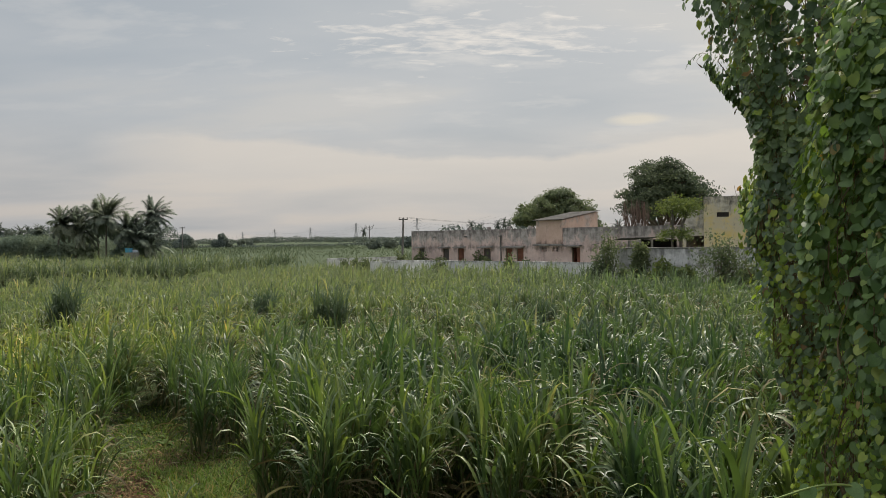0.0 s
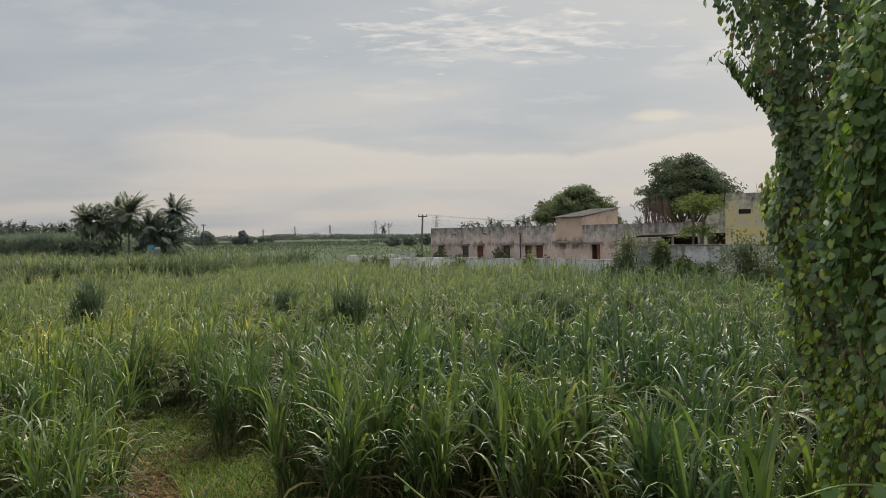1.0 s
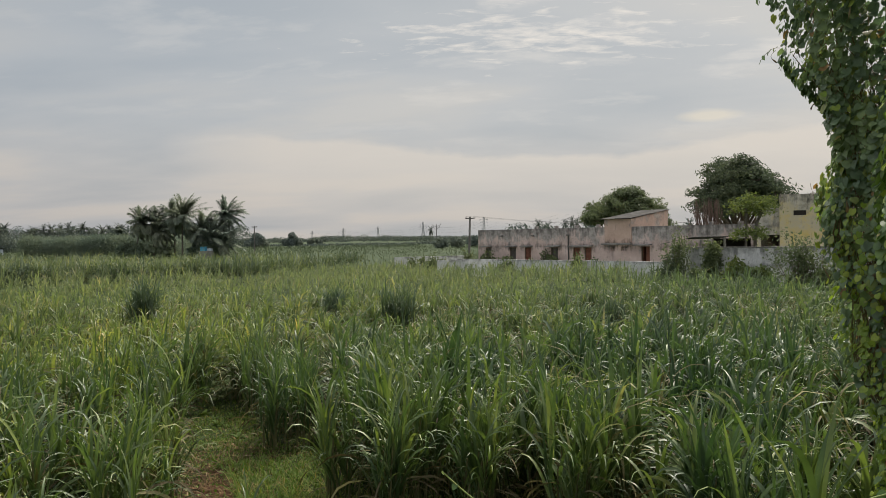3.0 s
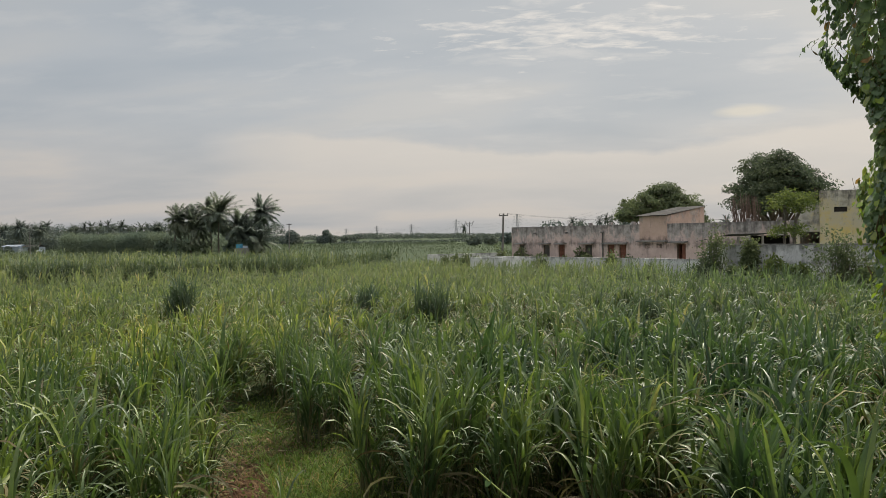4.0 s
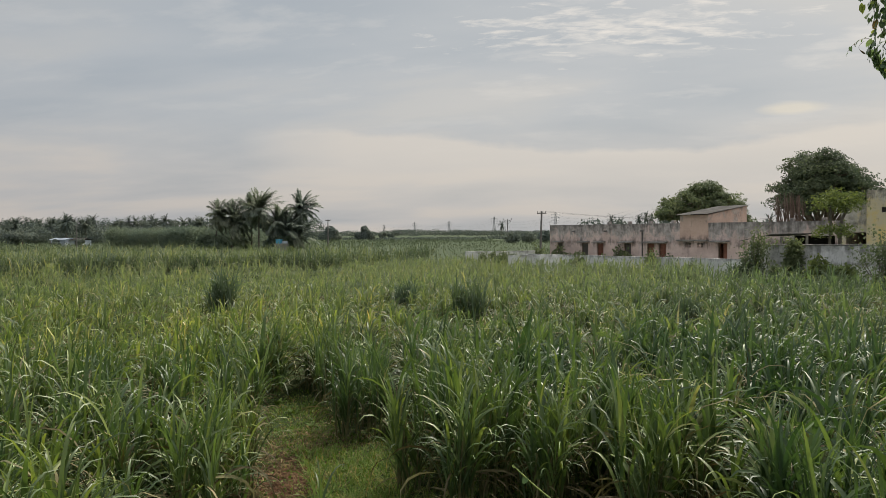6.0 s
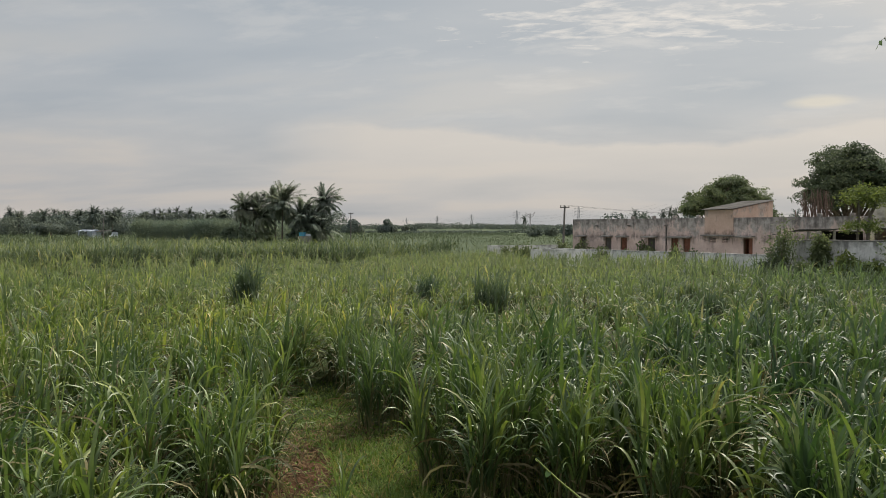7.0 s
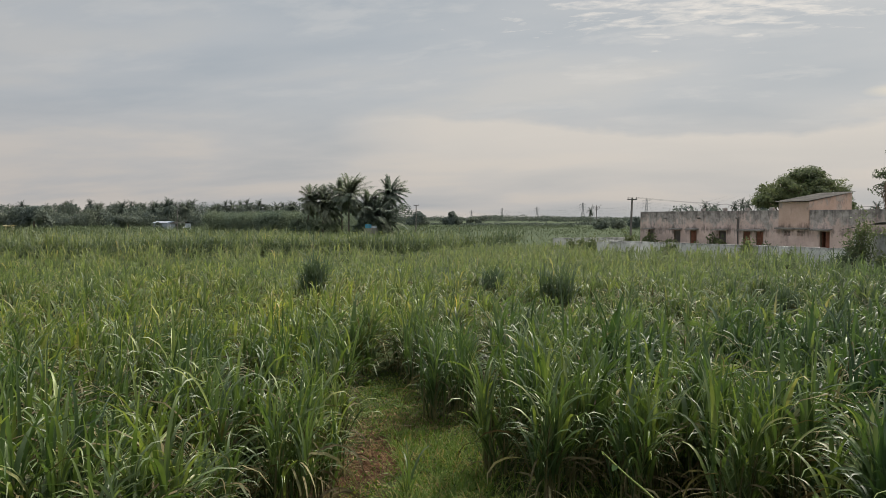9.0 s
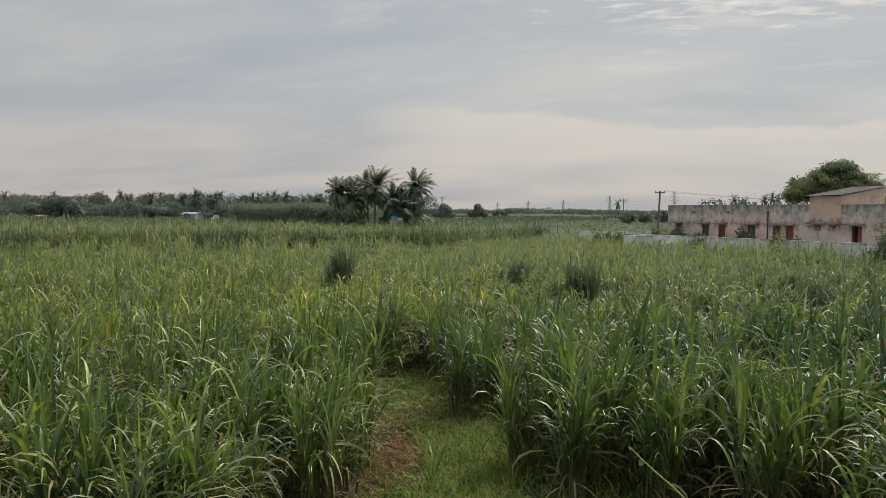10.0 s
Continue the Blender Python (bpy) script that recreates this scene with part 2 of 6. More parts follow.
def leaf(name, stops, rough=0.5, spec=0.4, through_=0.3, pieces=False, sheen_noise=6.0, glow=(1.25, 1.3, 0.55), stand=False, patch=0.0):
    """Leaf tissue: colour by leaf, mottled, part of the light comes through."""
    m, t = material(name)
    rnd = node(t, "ShaderNodeObjectInfo").outputs["Random"] if pieces else node(t, "ShaderNodeNewGeometry").outputs["Random Per Island"]
    pos = node(t, "ShaderNodeTexCoord").outputs["Object"]
    a = node(t, "ShaderNodeTexNoise", {"Vector": pos, "Scale": sheen_noise, "Detail": 3.0}).outputs[0]
    wide = node(t, "ShaderNodeTexNoise", {"Vector": node(t, "ShaderNodeNewGeometry").outputs["Position"], "Scale": 0.16, "Detail": 3.0}).outputs[0]
    col = ramp(t, rnd, stops)
    col = mixc(t, 1.0, col, ramp(t, a, [(0.3, (0.8, 0.82, 0.8)), (0.7, (1.18, 1.16, 1.1))]), "MULTIPLY")
    col = mixc(t, 1.0, col, ramp(t, wide, [(0.35, (0.86, 0.9, 0.95)), (0.65, (1.14, 1.1, 0.98))]), "MULTIPLY")
    if patch:  # sprays of older and younger leaves
        spray = node(t, "ShaderNodeTexNoise", {"Vector": node(t, "ShaderNodeNewGeometry").outputs["Position"], "Scale": patch, "Detail": 3.0}).outputs[0]
        col = mixc(t, 1.0, col, ramp(t, spray, [(0.36, (0.74, 0.8, 0.86)), (0.5, (1.0, 1.0, 1.0)), (0.64, (1.3, 1.22, 0.95))]), "MULTIPLY")
    if stand:  # clumps differ: bluish dark ones, yellower ones
        some = node(t, "ShaderNodeTexNoise", {"Vector": node(t, "ShaderNodeMapping", {"Vector": node(t, "ShaderNodeNewGeometry").outputs["Position"], "Scale": (1.0, 1.0, 0.25)}).outputs[0], "Scale": 0.75, "Detail": 2.0}).outputs[0]
        col = mixc(t, 1.0, col, ramp(t, some, [(0.36, (0.65, 0.73, 0.74)), (0.5, (1.0, 1.0, 0.98)), (0.66, (1.36, 1.2, 0.96))]), "MULTIPLY")
        stool = node(t, "ShaderNodeTexNoise", {"Vector": node(t, "ShaderNodeMapping", {"Vector": node(t, "ShaderNodeNewGeometry").outputs["Position"], "Scale": (1.0, 1.0, 0.35)}).outputs[0], "Scale": 2.3, "Detail": 1.0}).outputs[0]
        col = mixc(t, 1.0, col, ramp(t, stool, [(0.34, (0.66, 0.69, 0.69)), (0.5, (1.0, 1.0, 1.0)), (0.66, (1.38, 1.3, 1.18))]), "MULTIPLY")
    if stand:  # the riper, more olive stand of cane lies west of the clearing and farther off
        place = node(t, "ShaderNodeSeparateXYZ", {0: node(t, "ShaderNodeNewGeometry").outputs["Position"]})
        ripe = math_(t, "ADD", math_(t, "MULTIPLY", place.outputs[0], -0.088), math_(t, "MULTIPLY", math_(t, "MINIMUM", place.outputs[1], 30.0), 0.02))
        # aerial haze put into the leaf colour: paler and greyer with growing y
        haze_mix = math_(t, "DIVIDE", math_(t, "SUBTRACT", place.outputs[1], 10.0), 34.0, True)
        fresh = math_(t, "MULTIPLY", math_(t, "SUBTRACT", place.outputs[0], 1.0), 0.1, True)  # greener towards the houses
        haze_mix = math_(t, "MULTIPLY", haze_mix, math_(t, "SUBTRACT", 1.0, math_(t, "MULTIPLY", fresh, 0.45)))
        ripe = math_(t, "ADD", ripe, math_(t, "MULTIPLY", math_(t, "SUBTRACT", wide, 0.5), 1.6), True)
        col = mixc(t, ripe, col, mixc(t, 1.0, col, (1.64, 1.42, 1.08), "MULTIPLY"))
        col = mixc(t, haze_mix, col, mixc(t, 1.0, col, (1.3, 1.18, 1.35), "MULTIPLY"))
        col = mixc(t, math_(t, "MULTIPLY", haze_mix, 0.52), col, (0.205, 0.216, 0.158))
        # beyond 48 m the colour levels out to one far-field tone
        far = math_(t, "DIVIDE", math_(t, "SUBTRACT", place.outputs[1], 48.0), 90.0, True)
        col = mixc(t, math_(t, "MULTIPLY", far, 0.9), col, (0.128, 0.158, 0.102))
    p = node(t, "ShaderNodeBsdfPrincipled", {"Base Color": col, "Roughness": rough, "Specular IOR Level": spec})
    tr = node(t, "ShaderNodeBsdfTranslucent", {"Color": mixc(t, 1.0, col, glow, "MULTIPLY")})
    mx = node(t, "ShaderNodeMixShader", {0: through_, 1: p.outputs[0], 2: tr.outputs[0]})
    node(t, "ShaderNodeOutputMaterial", {"Surface": mx.outputs[0]})
    return m


CANE_STOPS = [(0.0, (0.044, 0.084, 0.043)), (0.45, (0.07, 0.12, 0.055)), (0.8, (0.102, 0.16, 0.07)), (0.93, (0.15, 0.208, 0.085)), (0.985, (0.172, 0.215, 0.11)), (1.0, (0.205, 0.215, 0.14))]
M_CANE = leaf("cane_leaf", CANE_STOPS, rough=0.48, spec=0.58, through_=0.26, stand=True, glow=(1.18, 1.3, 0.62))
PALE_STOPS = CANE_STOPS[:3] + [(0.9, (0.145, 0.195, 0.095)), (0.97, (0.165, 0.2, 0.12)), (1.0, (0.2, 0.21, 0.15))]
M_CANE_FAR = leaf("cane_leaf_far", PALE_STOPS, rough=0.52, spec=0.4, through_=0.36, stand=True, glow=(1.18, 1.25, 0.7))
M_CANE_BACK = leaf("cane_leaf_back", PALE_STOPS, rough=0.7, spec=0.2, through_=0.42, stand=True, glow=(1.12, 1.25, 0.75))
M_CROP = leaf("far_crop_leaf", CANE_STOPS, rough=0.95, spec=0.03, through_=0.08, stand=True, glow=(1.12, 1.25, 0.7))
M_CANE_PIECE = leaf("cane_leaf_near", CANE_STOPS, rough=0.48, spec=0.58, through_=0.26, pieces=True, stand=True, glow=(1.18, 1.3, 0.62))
# old low leaves, with the shade of the gaps put into their dark colour
M_CANE_OLD_SHADE = leaf("cane_leaf_old_shade", [(0.0, (0.032, 0.058, 0.026)), (0.6, (0.052, 0.082, 0.034)), (1.0, (0.1, 0.1, 0.05))], rough=0.55, spec=0.3, through_=0.2)
M_CANE_DARK = leaf("cane_leaf_bluish", [(0.0, (0.062, 0.1, 0.074)), (1.0, (0.115, 0.16, 0.112))], rough=0.5, through_=0.2)
# the tall row's front lies in shade; that shade is in this bluish colour
M_CANE_ROW_SHADE = leaf("cane_leaf_row_shade", [(0.0, (0.085, 0.118, 0.085)), (0.7, (0.14, 0.18, 0.118)), (0.93, (0.19, 0.225, 0.145)), (1.0, (0.26, 0.27, 0.19))], rough=0.6, spec=0.3, through_=0.2)
M_DRY = leaf("dry_cane_leaf", [(0.0, (0.07, 0.055, 0.032)), (0.5, (0.125, 0.108, 0.056)), (0.85, (0.2, 0.182, 0.1)), (1.0, (0.33, 0.31, 0.19))], rough=0.7, spec=0.2, through_=0.2, glow=(1.05, 1.0, 0.7))
M_STRAW = leaf("ground_straw", [(0.0, (0.05, 0.028, 0.014)), (0.5, (0.12, 0.068, 0.034)), (0.9, (0.2, 0.135, 0.07)), (1.0, (0.32, 0.27, 0.17))], rough=0.85, spec=0.1, through_=0.1, glow=(1.1, 1.0, 0.8))
M_STALK = surface("cane_stalk", [(0.07, 0.06, 0.03), (0.12, 0.12, 0.05), (0.2, 0.17, 0.08)], rough=0.6, scale=9, bump=0.2)
M_GRASS = leaf("path_grass", [(0.0, (0.066, 0.115, 0.024)), (0.55, (0.125, 0.19, 0.044)), (0.76, (0.17, 0.22, 0.06)), (0.92, (0.24, 0.2, 0.09)), (1.0, (0.30, 0.23, 0.11))], rough=0.75, spec=0.15, through_=0.3)
M_WEED = leaf("weed_leaf", [(0.0, (0.055, 0.1, 0.025)), (0.6, (0.1, 0.155, 0.04)), (1.0, (0.18, 0.21, 0.08))], rough=0.7, spec=0.15, through_=0.3)
# vine on the farther tree: greyed and paled, haze put into the colour
VINE_HAZED_STOPS = [(0.0, (0.122, 0.18, 0.12)), (0.5, (0.162, 0.236, 0.146)), (0.85, (0.205, 0.285, 0.165)), (0.94, (0.26, 0.31, 0.1)), (0.985, (0.3, 0.34, 0.1)), (0.99, (0.22, 0.13, 0.07)), (1.0, (0.3, 0.19, 0.09))]
YOUNG_STOPS = [(0.0, (0.078, 0.136, 0.052)), (0.5, (0.116, 0.196, 0.068)), (0.85, (0.162, 0.252, 0.08)), (0.93, (0.27, 0.345, 0.08)), (0.985, (0.31, 0.36, 0.09)), (1.0, (0.3, 0.19, 0.08))]
M_VINE_HAZED = leaf("vine_leaf", VINE_HAZED_STOPS, rough=0.45, spec=0.5, through_=0.36, sheen_noise=18.0, glow=(1.05, 1.12, 0.8), patch=2.2)
M_VINE_NEAR = leaf("vine_leaf_young", YOUNG_STOPS, rough=0.5, spec=0.45, through_=0.26, sheen_noise=18.0, glow=(1.12, 1.2, 0.6), patch=1.7)
M_VINE_PIECE = leaf("vine_leaf_near", YOUNG_STOPS, rough=0.5, spec=0.45, through_=0.26, pieces=True, sheen_noise=18.0, glow=(1.12, 1.2, 0.6), patch=1.7)
M_VINE_YOUNG = leaf("vine_leaf_tender", [(0.0, (0.17, 0.26, 0.05)), (0.6, (0.25, 0.35, 0.07)), (1.0, (0.36, 0.42, 0.1))], rough=0.5, spec=0.35, through_=0.42, sheen_noise=18.0, glow=(1.15, 1.2, 0.55))
M_TREE = leaf("broad_leaf", [(0.0, (0.082, 0.105, 0.072)), (0.6, (0.108, 0.135, 0.086)), (1.0, (0.14, 0.17, 0.1))], rough=0.6, spec=0.12, through_=0.36, glow=(1.05, 1.1, 0.9))
M_MANGO = leaf("mango_leaf", [(0.0, (0.105, 0.132, 0.08)), (0.6, (0.145, 0.175, 0.1)), (1.0, (0.185, 0.215, 0.12))], rough=0.6, spec=0.12, through_=0.36, glow=(1.05, 1.1, 0.85))
M_PAPAYA = leaf("papaya_leaf", [(0.0, (0.095, 0.125, 0.062)), (0.6, (0.135, 0.168, 0.082)), (1.0, (0.18, 0.215, 0.1))], rough=0.7, spec=0.1, through_=0.36)
# coconut palms: distance haze lightens and greys this leaf colour
M_PALM_HAZED = leaf("palm_leaf_hazed", [(0.0, (0.215, 0.25, 0.225)), (0.6, (0.275, 0.31, 0.27)), (0.95, (0.33, 0.355, 0.295)), (1.0, (0.38, 0.35, 0.25))], rough=0.75, spec=0.12, through_=0.4, glow=(1.0, 1.05, 0.95))
# far woods and thicket: pale grey leaf colours with the haze painted in
M_FARWOOD_HAZED = leaf("far_wood_leaf_hazed", [(0.0, (0.108, 0.13, 0.122)), (0.6, (0.134, 0.158, 0.143)), (1.0, (0.16, 0.184, 0.16))], rough=0.95, spec=0.03, through_=0.24, glow=(1.0, 1.02, 0.95))
M_THICKET_HAZED = leaf("thicket_leaf_hazed", [(0.0, (0.14, 0.175, 0.138)), (0.6, (0.174, 0.212, 0.162)), (1.0, (0.205, 0.242, 0.178))], rough=0.9, spec=0.05, through_=0.32, glow=(1.0, 1.02, 0.9))
M_BARK = surface("bark", [(0.07, 0.055, 0.04), (0.13, 0.105, 0.08), (0.2, 0.17, 0.13)], scale=3, bump=0.6, rough=0.9)
M_PALMBARK = surface("palm_bark", [(0.08, 0.07, 0.06), (0.13, 0.115, 0.095), (0.19, 0.17, 0.14)], scale=4, bump=0.5, rough=0.9)
M_POLE = surface("weathered_pole", [(0.10, 0.095, 0.085), (0.17, 0.16, 0.15), (0.24, 0.23, 0.21)], scale=2.5, bump=0.2, rough=0.85)
M_STEEL = surface("galvanised_steel", [(0.24, 0.25, 0.26), (0.32, 0.33, 0.34), (0.4, 0.41, 0.42)], rough=0.55, metal=0.4, scale=0.3, bump=0.02)
M_WIRE = surface("cable", [(0.05, 0.05, 0.05), (0.08, 0.08, 0.08), (0.12, 0.12, 0.12)], rough=0.6, bump=0.0)
M_PLASTER = weathered("pink_plaster", [(0.46, 0.36, 0.325), (0.58, 0.455, 0.41), (0.68, 0.56, 0.51)], (0.33, 0.315, 0.298), (2.0, 3.3), ((3.5, 0.9), (2.2, 0.5)))
M_SALMON = weathered("salmon_plaster", [(0.47, 0.34, 0.275), (0.56, 0.41, 0.335), (0.62, 0.47, 0.39)], (0.38, 0.34, 0.31), (3.4, 5.6), ((2.45, 0.4),), soot=0.7)
M_YELLOW = weathered("yellow_limewash", [(0.5, 0.46, 0.36), (0.56, 0.49, 0.32), (0.63, 0.49, 0.17)], (0.43, 0.405, 0.345), (3.2, 5.3), ((5.25, 1.0),), soot=0.8)
M_PORCH = weathered("faded_yellow_limewash", [(0.44, 0.41, 0.33), (0.53, 0.475, 0.34), (0.62, 0.5, 0.22)], (0.4, 0.385, 0.35), (1.8, 3.8), ((4.4, 0.8), (3.4, 0.5)))
M_WHITEWALL = weathered("weathered_whitewash", [(0.5, 0.495, 0.485), (0.66, 0.655, 0.64), (0.78, 0.775, 0.76)], (0.45, 0.445, 0.43), (0.8, 2.4), ((2.25, 0.6), (1.33, 0.25)))
M_CONCRETE = surface("grey_concrete", [(0.14, 0.135, 0.125), (0.22, 0.21, 0.195), (0.3, 0.285, 0.26)], scale=1.2, streak=((0.07, 0.066, 0.06), 2.0, 0.5, 0.7), bump=0.3)
M_DOOR = surface("red_brown_door", [(0.13, 0.052, 0.034), (0.19, 0.075, 0.046), (0.25, 0.11, 0.07)], scale=2.5, rough=0.6, bump=0.15, by_object=0.25)
M_SHUTTER = surface("grey_window_board", [(0.06, 0.055, 0.05), (0.1, 0.09, 0.08), (0.15, 0.135, 0.12)], scale=2.5, rough=0.7, bump=0.15)
M_FRAME = surface("window_frame_wood", [(0.1, 0.07, 0.05), (0.15, 0.11, 0.08), (0.2, 0.15, 0.11)], scale=3, rough=0.7)
# near-black surfaces: the darkness of rooms and recesses put into the colour
M_INNER_SHADE = surface("inner_shade", [(0.03, 0.028, 0.025), (0.045, 0.04, 0.038), (0.06, 0.055, 0.05)], rough=0.95)
M_SHEET = surface("cement_sheet", [(0.05, 0.048, 0.046), (0.085, 0.082, 0.078), (0.13, 0.125, 0.118)], scale=1.1, streak=((0.035, 0.034, 0.032), 2.4, 0.52, 0.7), bump=0.2, spec=0.08, rough=0.95)
M_DARKSHEET = surface("tarred_sheet", [(0.05, 0.045, 0.04), (0.08, 0.075, 0.07), (0.13, 0.12, 0.11)], scale=1.2, bump=0.2)
M_STICK = surface("dry_stick", [(0.10, 0.07, 0.055), (0.16, 0.115, 0.09), (0.23, 0.17, 0.135)], scale=2, rough=0.9, by_object=0.4)
M_BLUE = surface("blue_plastic", [(0.06, 0.26, 0.4), (0.09, 0.34, 0.5), (0.14, 0.42, 0.58)], rough=0.5, scale=1.5)
M_HUT = surface("pale_hut_wall", [(0.3, 0.34, 0.4), (0.42, 0.47, 0.54), (0.52, 0.56, 0.62)], scale=0.5)
M_VINESTEM = surface("vine_stem", [(0.13, 0.085, 0.05), (0.2, 0.14, 0.08), (0.27, 0.22, 0.11)], scale=8, rough=0.8)
M_GREENSTEM = surface("green_stem", [(0.12, 0.17, 0.04), (0.18, 0.24, 0.06), (0.24, 0.28, 0.09)], scale=8, rough=0.6)


def ground_material():
    m, t = material("field_soil")
    pos = node(t, "ShaderNodeNewGeometry").outputs["Position"]
    big = node(t, "ShaderNodeTexNoise", {"Vector": pos, "Scale": 0.9, "Detail": 6.0, "Roughness": 0.6}).outputs[0]
    fine = node(t, "ShaderNodeTexNoise", {"Vector": pos, "Scale": 14.0, "Detail": 6.0, "Roughness": 0.7}).outputs[0]
    crumb = node(t, "ShaderNodeTexNoise", {"Vector": pos, "Scale": 5.0, "Detail": 8.0, "Roughness": 0.75, "Distortion": 0.6}).outputs[0]
    soil = ramp(t, crumb, [(0.3, (0.02, 0.011, 0.007)), (0.46, (0.06, 0.03, 0.016)), (0.6, (0.11, 0.055, 0.026)), (0.75, (0.17, 0.1, 0.05))])
    moss = ramp(t, fine, [(0.3, (0.02, 0.032, 0.01)), (0.6, (0.045, 0.065, 0.018)), (0.8, (0.08, 0.095, 0.03))])
    xy = node(t, "ShaderNodeVectorMath", {0: pos, 1: (3.55, -8.75, 0.0)}, operation="ADD").outputs[0]
    bare = node(t, "ShaderNodeVectorMath", {0: node(t, "ShaderNodeVectorMath", {0: xy, 1: (2.6, 0.75, 0.0)}, operation="MULTIPLY").outputs[0]}, operation="LENGTH").outputs["Value"]
    moss_f = math_(t, "ADD", ramp(t, math_(t, "ADD", math_(t, "MULTIPLY", big, 0.45), math_(t, "MULTIPLY", crumb, 0.55)), [(0.42, (0, 0, 0)), (0.54, (1, 1, 1))]), math_(t, "MULTIPLY", math_(t, "SUBTRACT", bare, 1.2), 1.2))
    near = mixc(t, math_(t, "MINIMUM", math_(t, "MAXIMUM", moss_f, 0.0), 1.0), soil, moss)
    wide = node(t, "ShaderNodeTexNoise", {"Vector": pos, "Scale": 0.02, "Detail": 5.0, "Roughness": 0.6}).outputs[0]
    crop = ramp(t, wide, [(0.35, (0.04, 0.058, 0.03)), (0.5, (0.054, 0.075, 0.038)), (0.65, (0.072, 0.092, 0.05))])
    yy = node(t, "ShaderNodeSeparateXYZ", {0: pos}).outputs[1]
    col = mixc(t, math_(t, "DIVIDE", math_(t, "SUBTRACT", yy, 25.0), 40.0, True), near, crop)
    bmp = node(t, "ShaderNodeBump", {"Height": crumb, "Strength": 1.0, "Distance": 0.09}).outputs[0]
    p = node(t, "ShaderNodeBsdfPrincipled", {"Base Color": col, "Roughness": 0.95, "Specular IOR Level": 0.15, "Normal": bmp})
    node(t, "ShaderNodeOutputMaterial", {"Surface": p.outputs[0]})
    return m


M_CLOD = surface("red_clod", [(0.05, 0.026, 0.015), (0.1, 0.052, 0.028), (0.16, 0.09, 0.05)], scale=6, bump=0.4, rough=0.95)
M_GROUND = ground_material()


# ---- mesh helpers ----
def mesh_from(name, verts, quads, mat, smooth=True):
    """A mesh from arrays of vertices (n,3) and faces (m,4) or (m,3)."""
    verts, quads = np.asarray(verts, np.float32), np.asarray(quads, np.int32)
    me = bpy.data.meshes.new(name)
    me.vertices.add(len(verts))
    me.vertices.foreach_set("co", verts.ravel())
    k = quads.shape[1]
    me.loops.add(quads.size)
    me.loops.foreach_set("vertex_index", quads.ravel())
    me.polygons.add(len(quads))
    me.polygons.foreach_set("loop_start", np.arange(len(quads), dtype=np.int32) * k)
    me.polygons.foreach_set("use_smooth", np.full(len(quads), smooth))
    me.materials.append(mat)
    me.update(calc_edges=True)
    return me


def joined(pairs):
    vs, fs, n = [], [], 0
    for v, f in pairs:
        vs.append(np.asarray(v, np.float32))
        fs.append(np.asarray(f, np.int32) + n)
        n += len(v)
    return np.concatenate(vs), np.concatenate(fs)


def thing(name, at=(0, 0, 0), label="", category="", group="", kind=""):
    ob = new(name)
    ob.location = at
    ob.empty_display_size = 0.2
    return tagged(ob, label, category, group, kind)


def put(name, me, parent=None, label="", category="", group="", kind="", m=None):
    ob = new(name, me)
    if parent is not None:
        ob.parent = parent
    if m is not None:
        ob.matrix_basis = m
    return tagged(ob, label, category, group, kind)


def part(name, bm, mat, parent, label=""):
    """Links a bmesh as one mesh object under a thing or a part, in the parent's own space."""
    me = bpy.data.meshes.new(name)
    bm.to_mesh(me)
    bm.free()
    me.materials.append(mat)
    return put(name, me, parent, label)


def box(bm, x0, x1, y0, y1, z0, z1, bevel=0.0):
    vs = [bm.verts.new(c) for c in ((x0, y0, z0), (x1, y0, z0), (x1, y1, z0), (x0, y1, z0), (x0, y0, z1), (x1, y0, z1), (x1, y1, z1), (x0, y1, z1))]
    fs = [bm.faces.new([vs[i] for i in q]) for q in ((3, 2, 1, 0), (4, 5, 6, 7), (0, 1, 5, 4), (1, 2, 6, 5), (2, 3, 7, 6), (3, 0, 4, 7))]
    if bevel:
        es = list({e for f in fs for e in f.edges})
        bmesh.ops.bevel(bm, geom=es, offset=bevel, segments=1, affect="EDGES")
    return bm


def boxed(*args, bevel=0.0):
    return box(bmesh.new(), *args, bevel=bevel)


def tube(points, radii, sides=6):
    """Vertices and quads of a tapered tube along a line of points."""
    p = np.asarray(points, float)
    r = np.broadcast_to(np.asarray(radii, float), (len(p),))
    tan = np.gradient(p, axis=0)
    tan /= np.linalg.norm(tan, axis=1)[:, None] + 1e-9
    ref = np.where(np.abs(tan[:, 2:3]) > 0.9, [[1.0, 0, 0]], [[0, 0, 1.0]])
    a = np.cross(tan, ref)
    a /= np.linalg.norm(a, axis=1)[:, None] + 1e-9
    b = np.cross(tan, a)
    ang = np.arange(sides) * 2 * np.pi / sides
    v = p[:, None] + r[:, None, None] * (a[:, None] * np.cos(ang)[None, :, None] + b[:, None] * np.sin(ang)[None, :, None])
    i, j = np.meshgrid(np.arange(len(p) - 1), np.arange(sides), indexing="ij")
    j2 = (j + 1) % sides
    f = np.stack([i * sides + j, i * sides + j2, (i + 1) * sides + j2, (i + 1) * sides + j], -1).reshape(-1, 4)
    return v.reshape(-1, 3), f


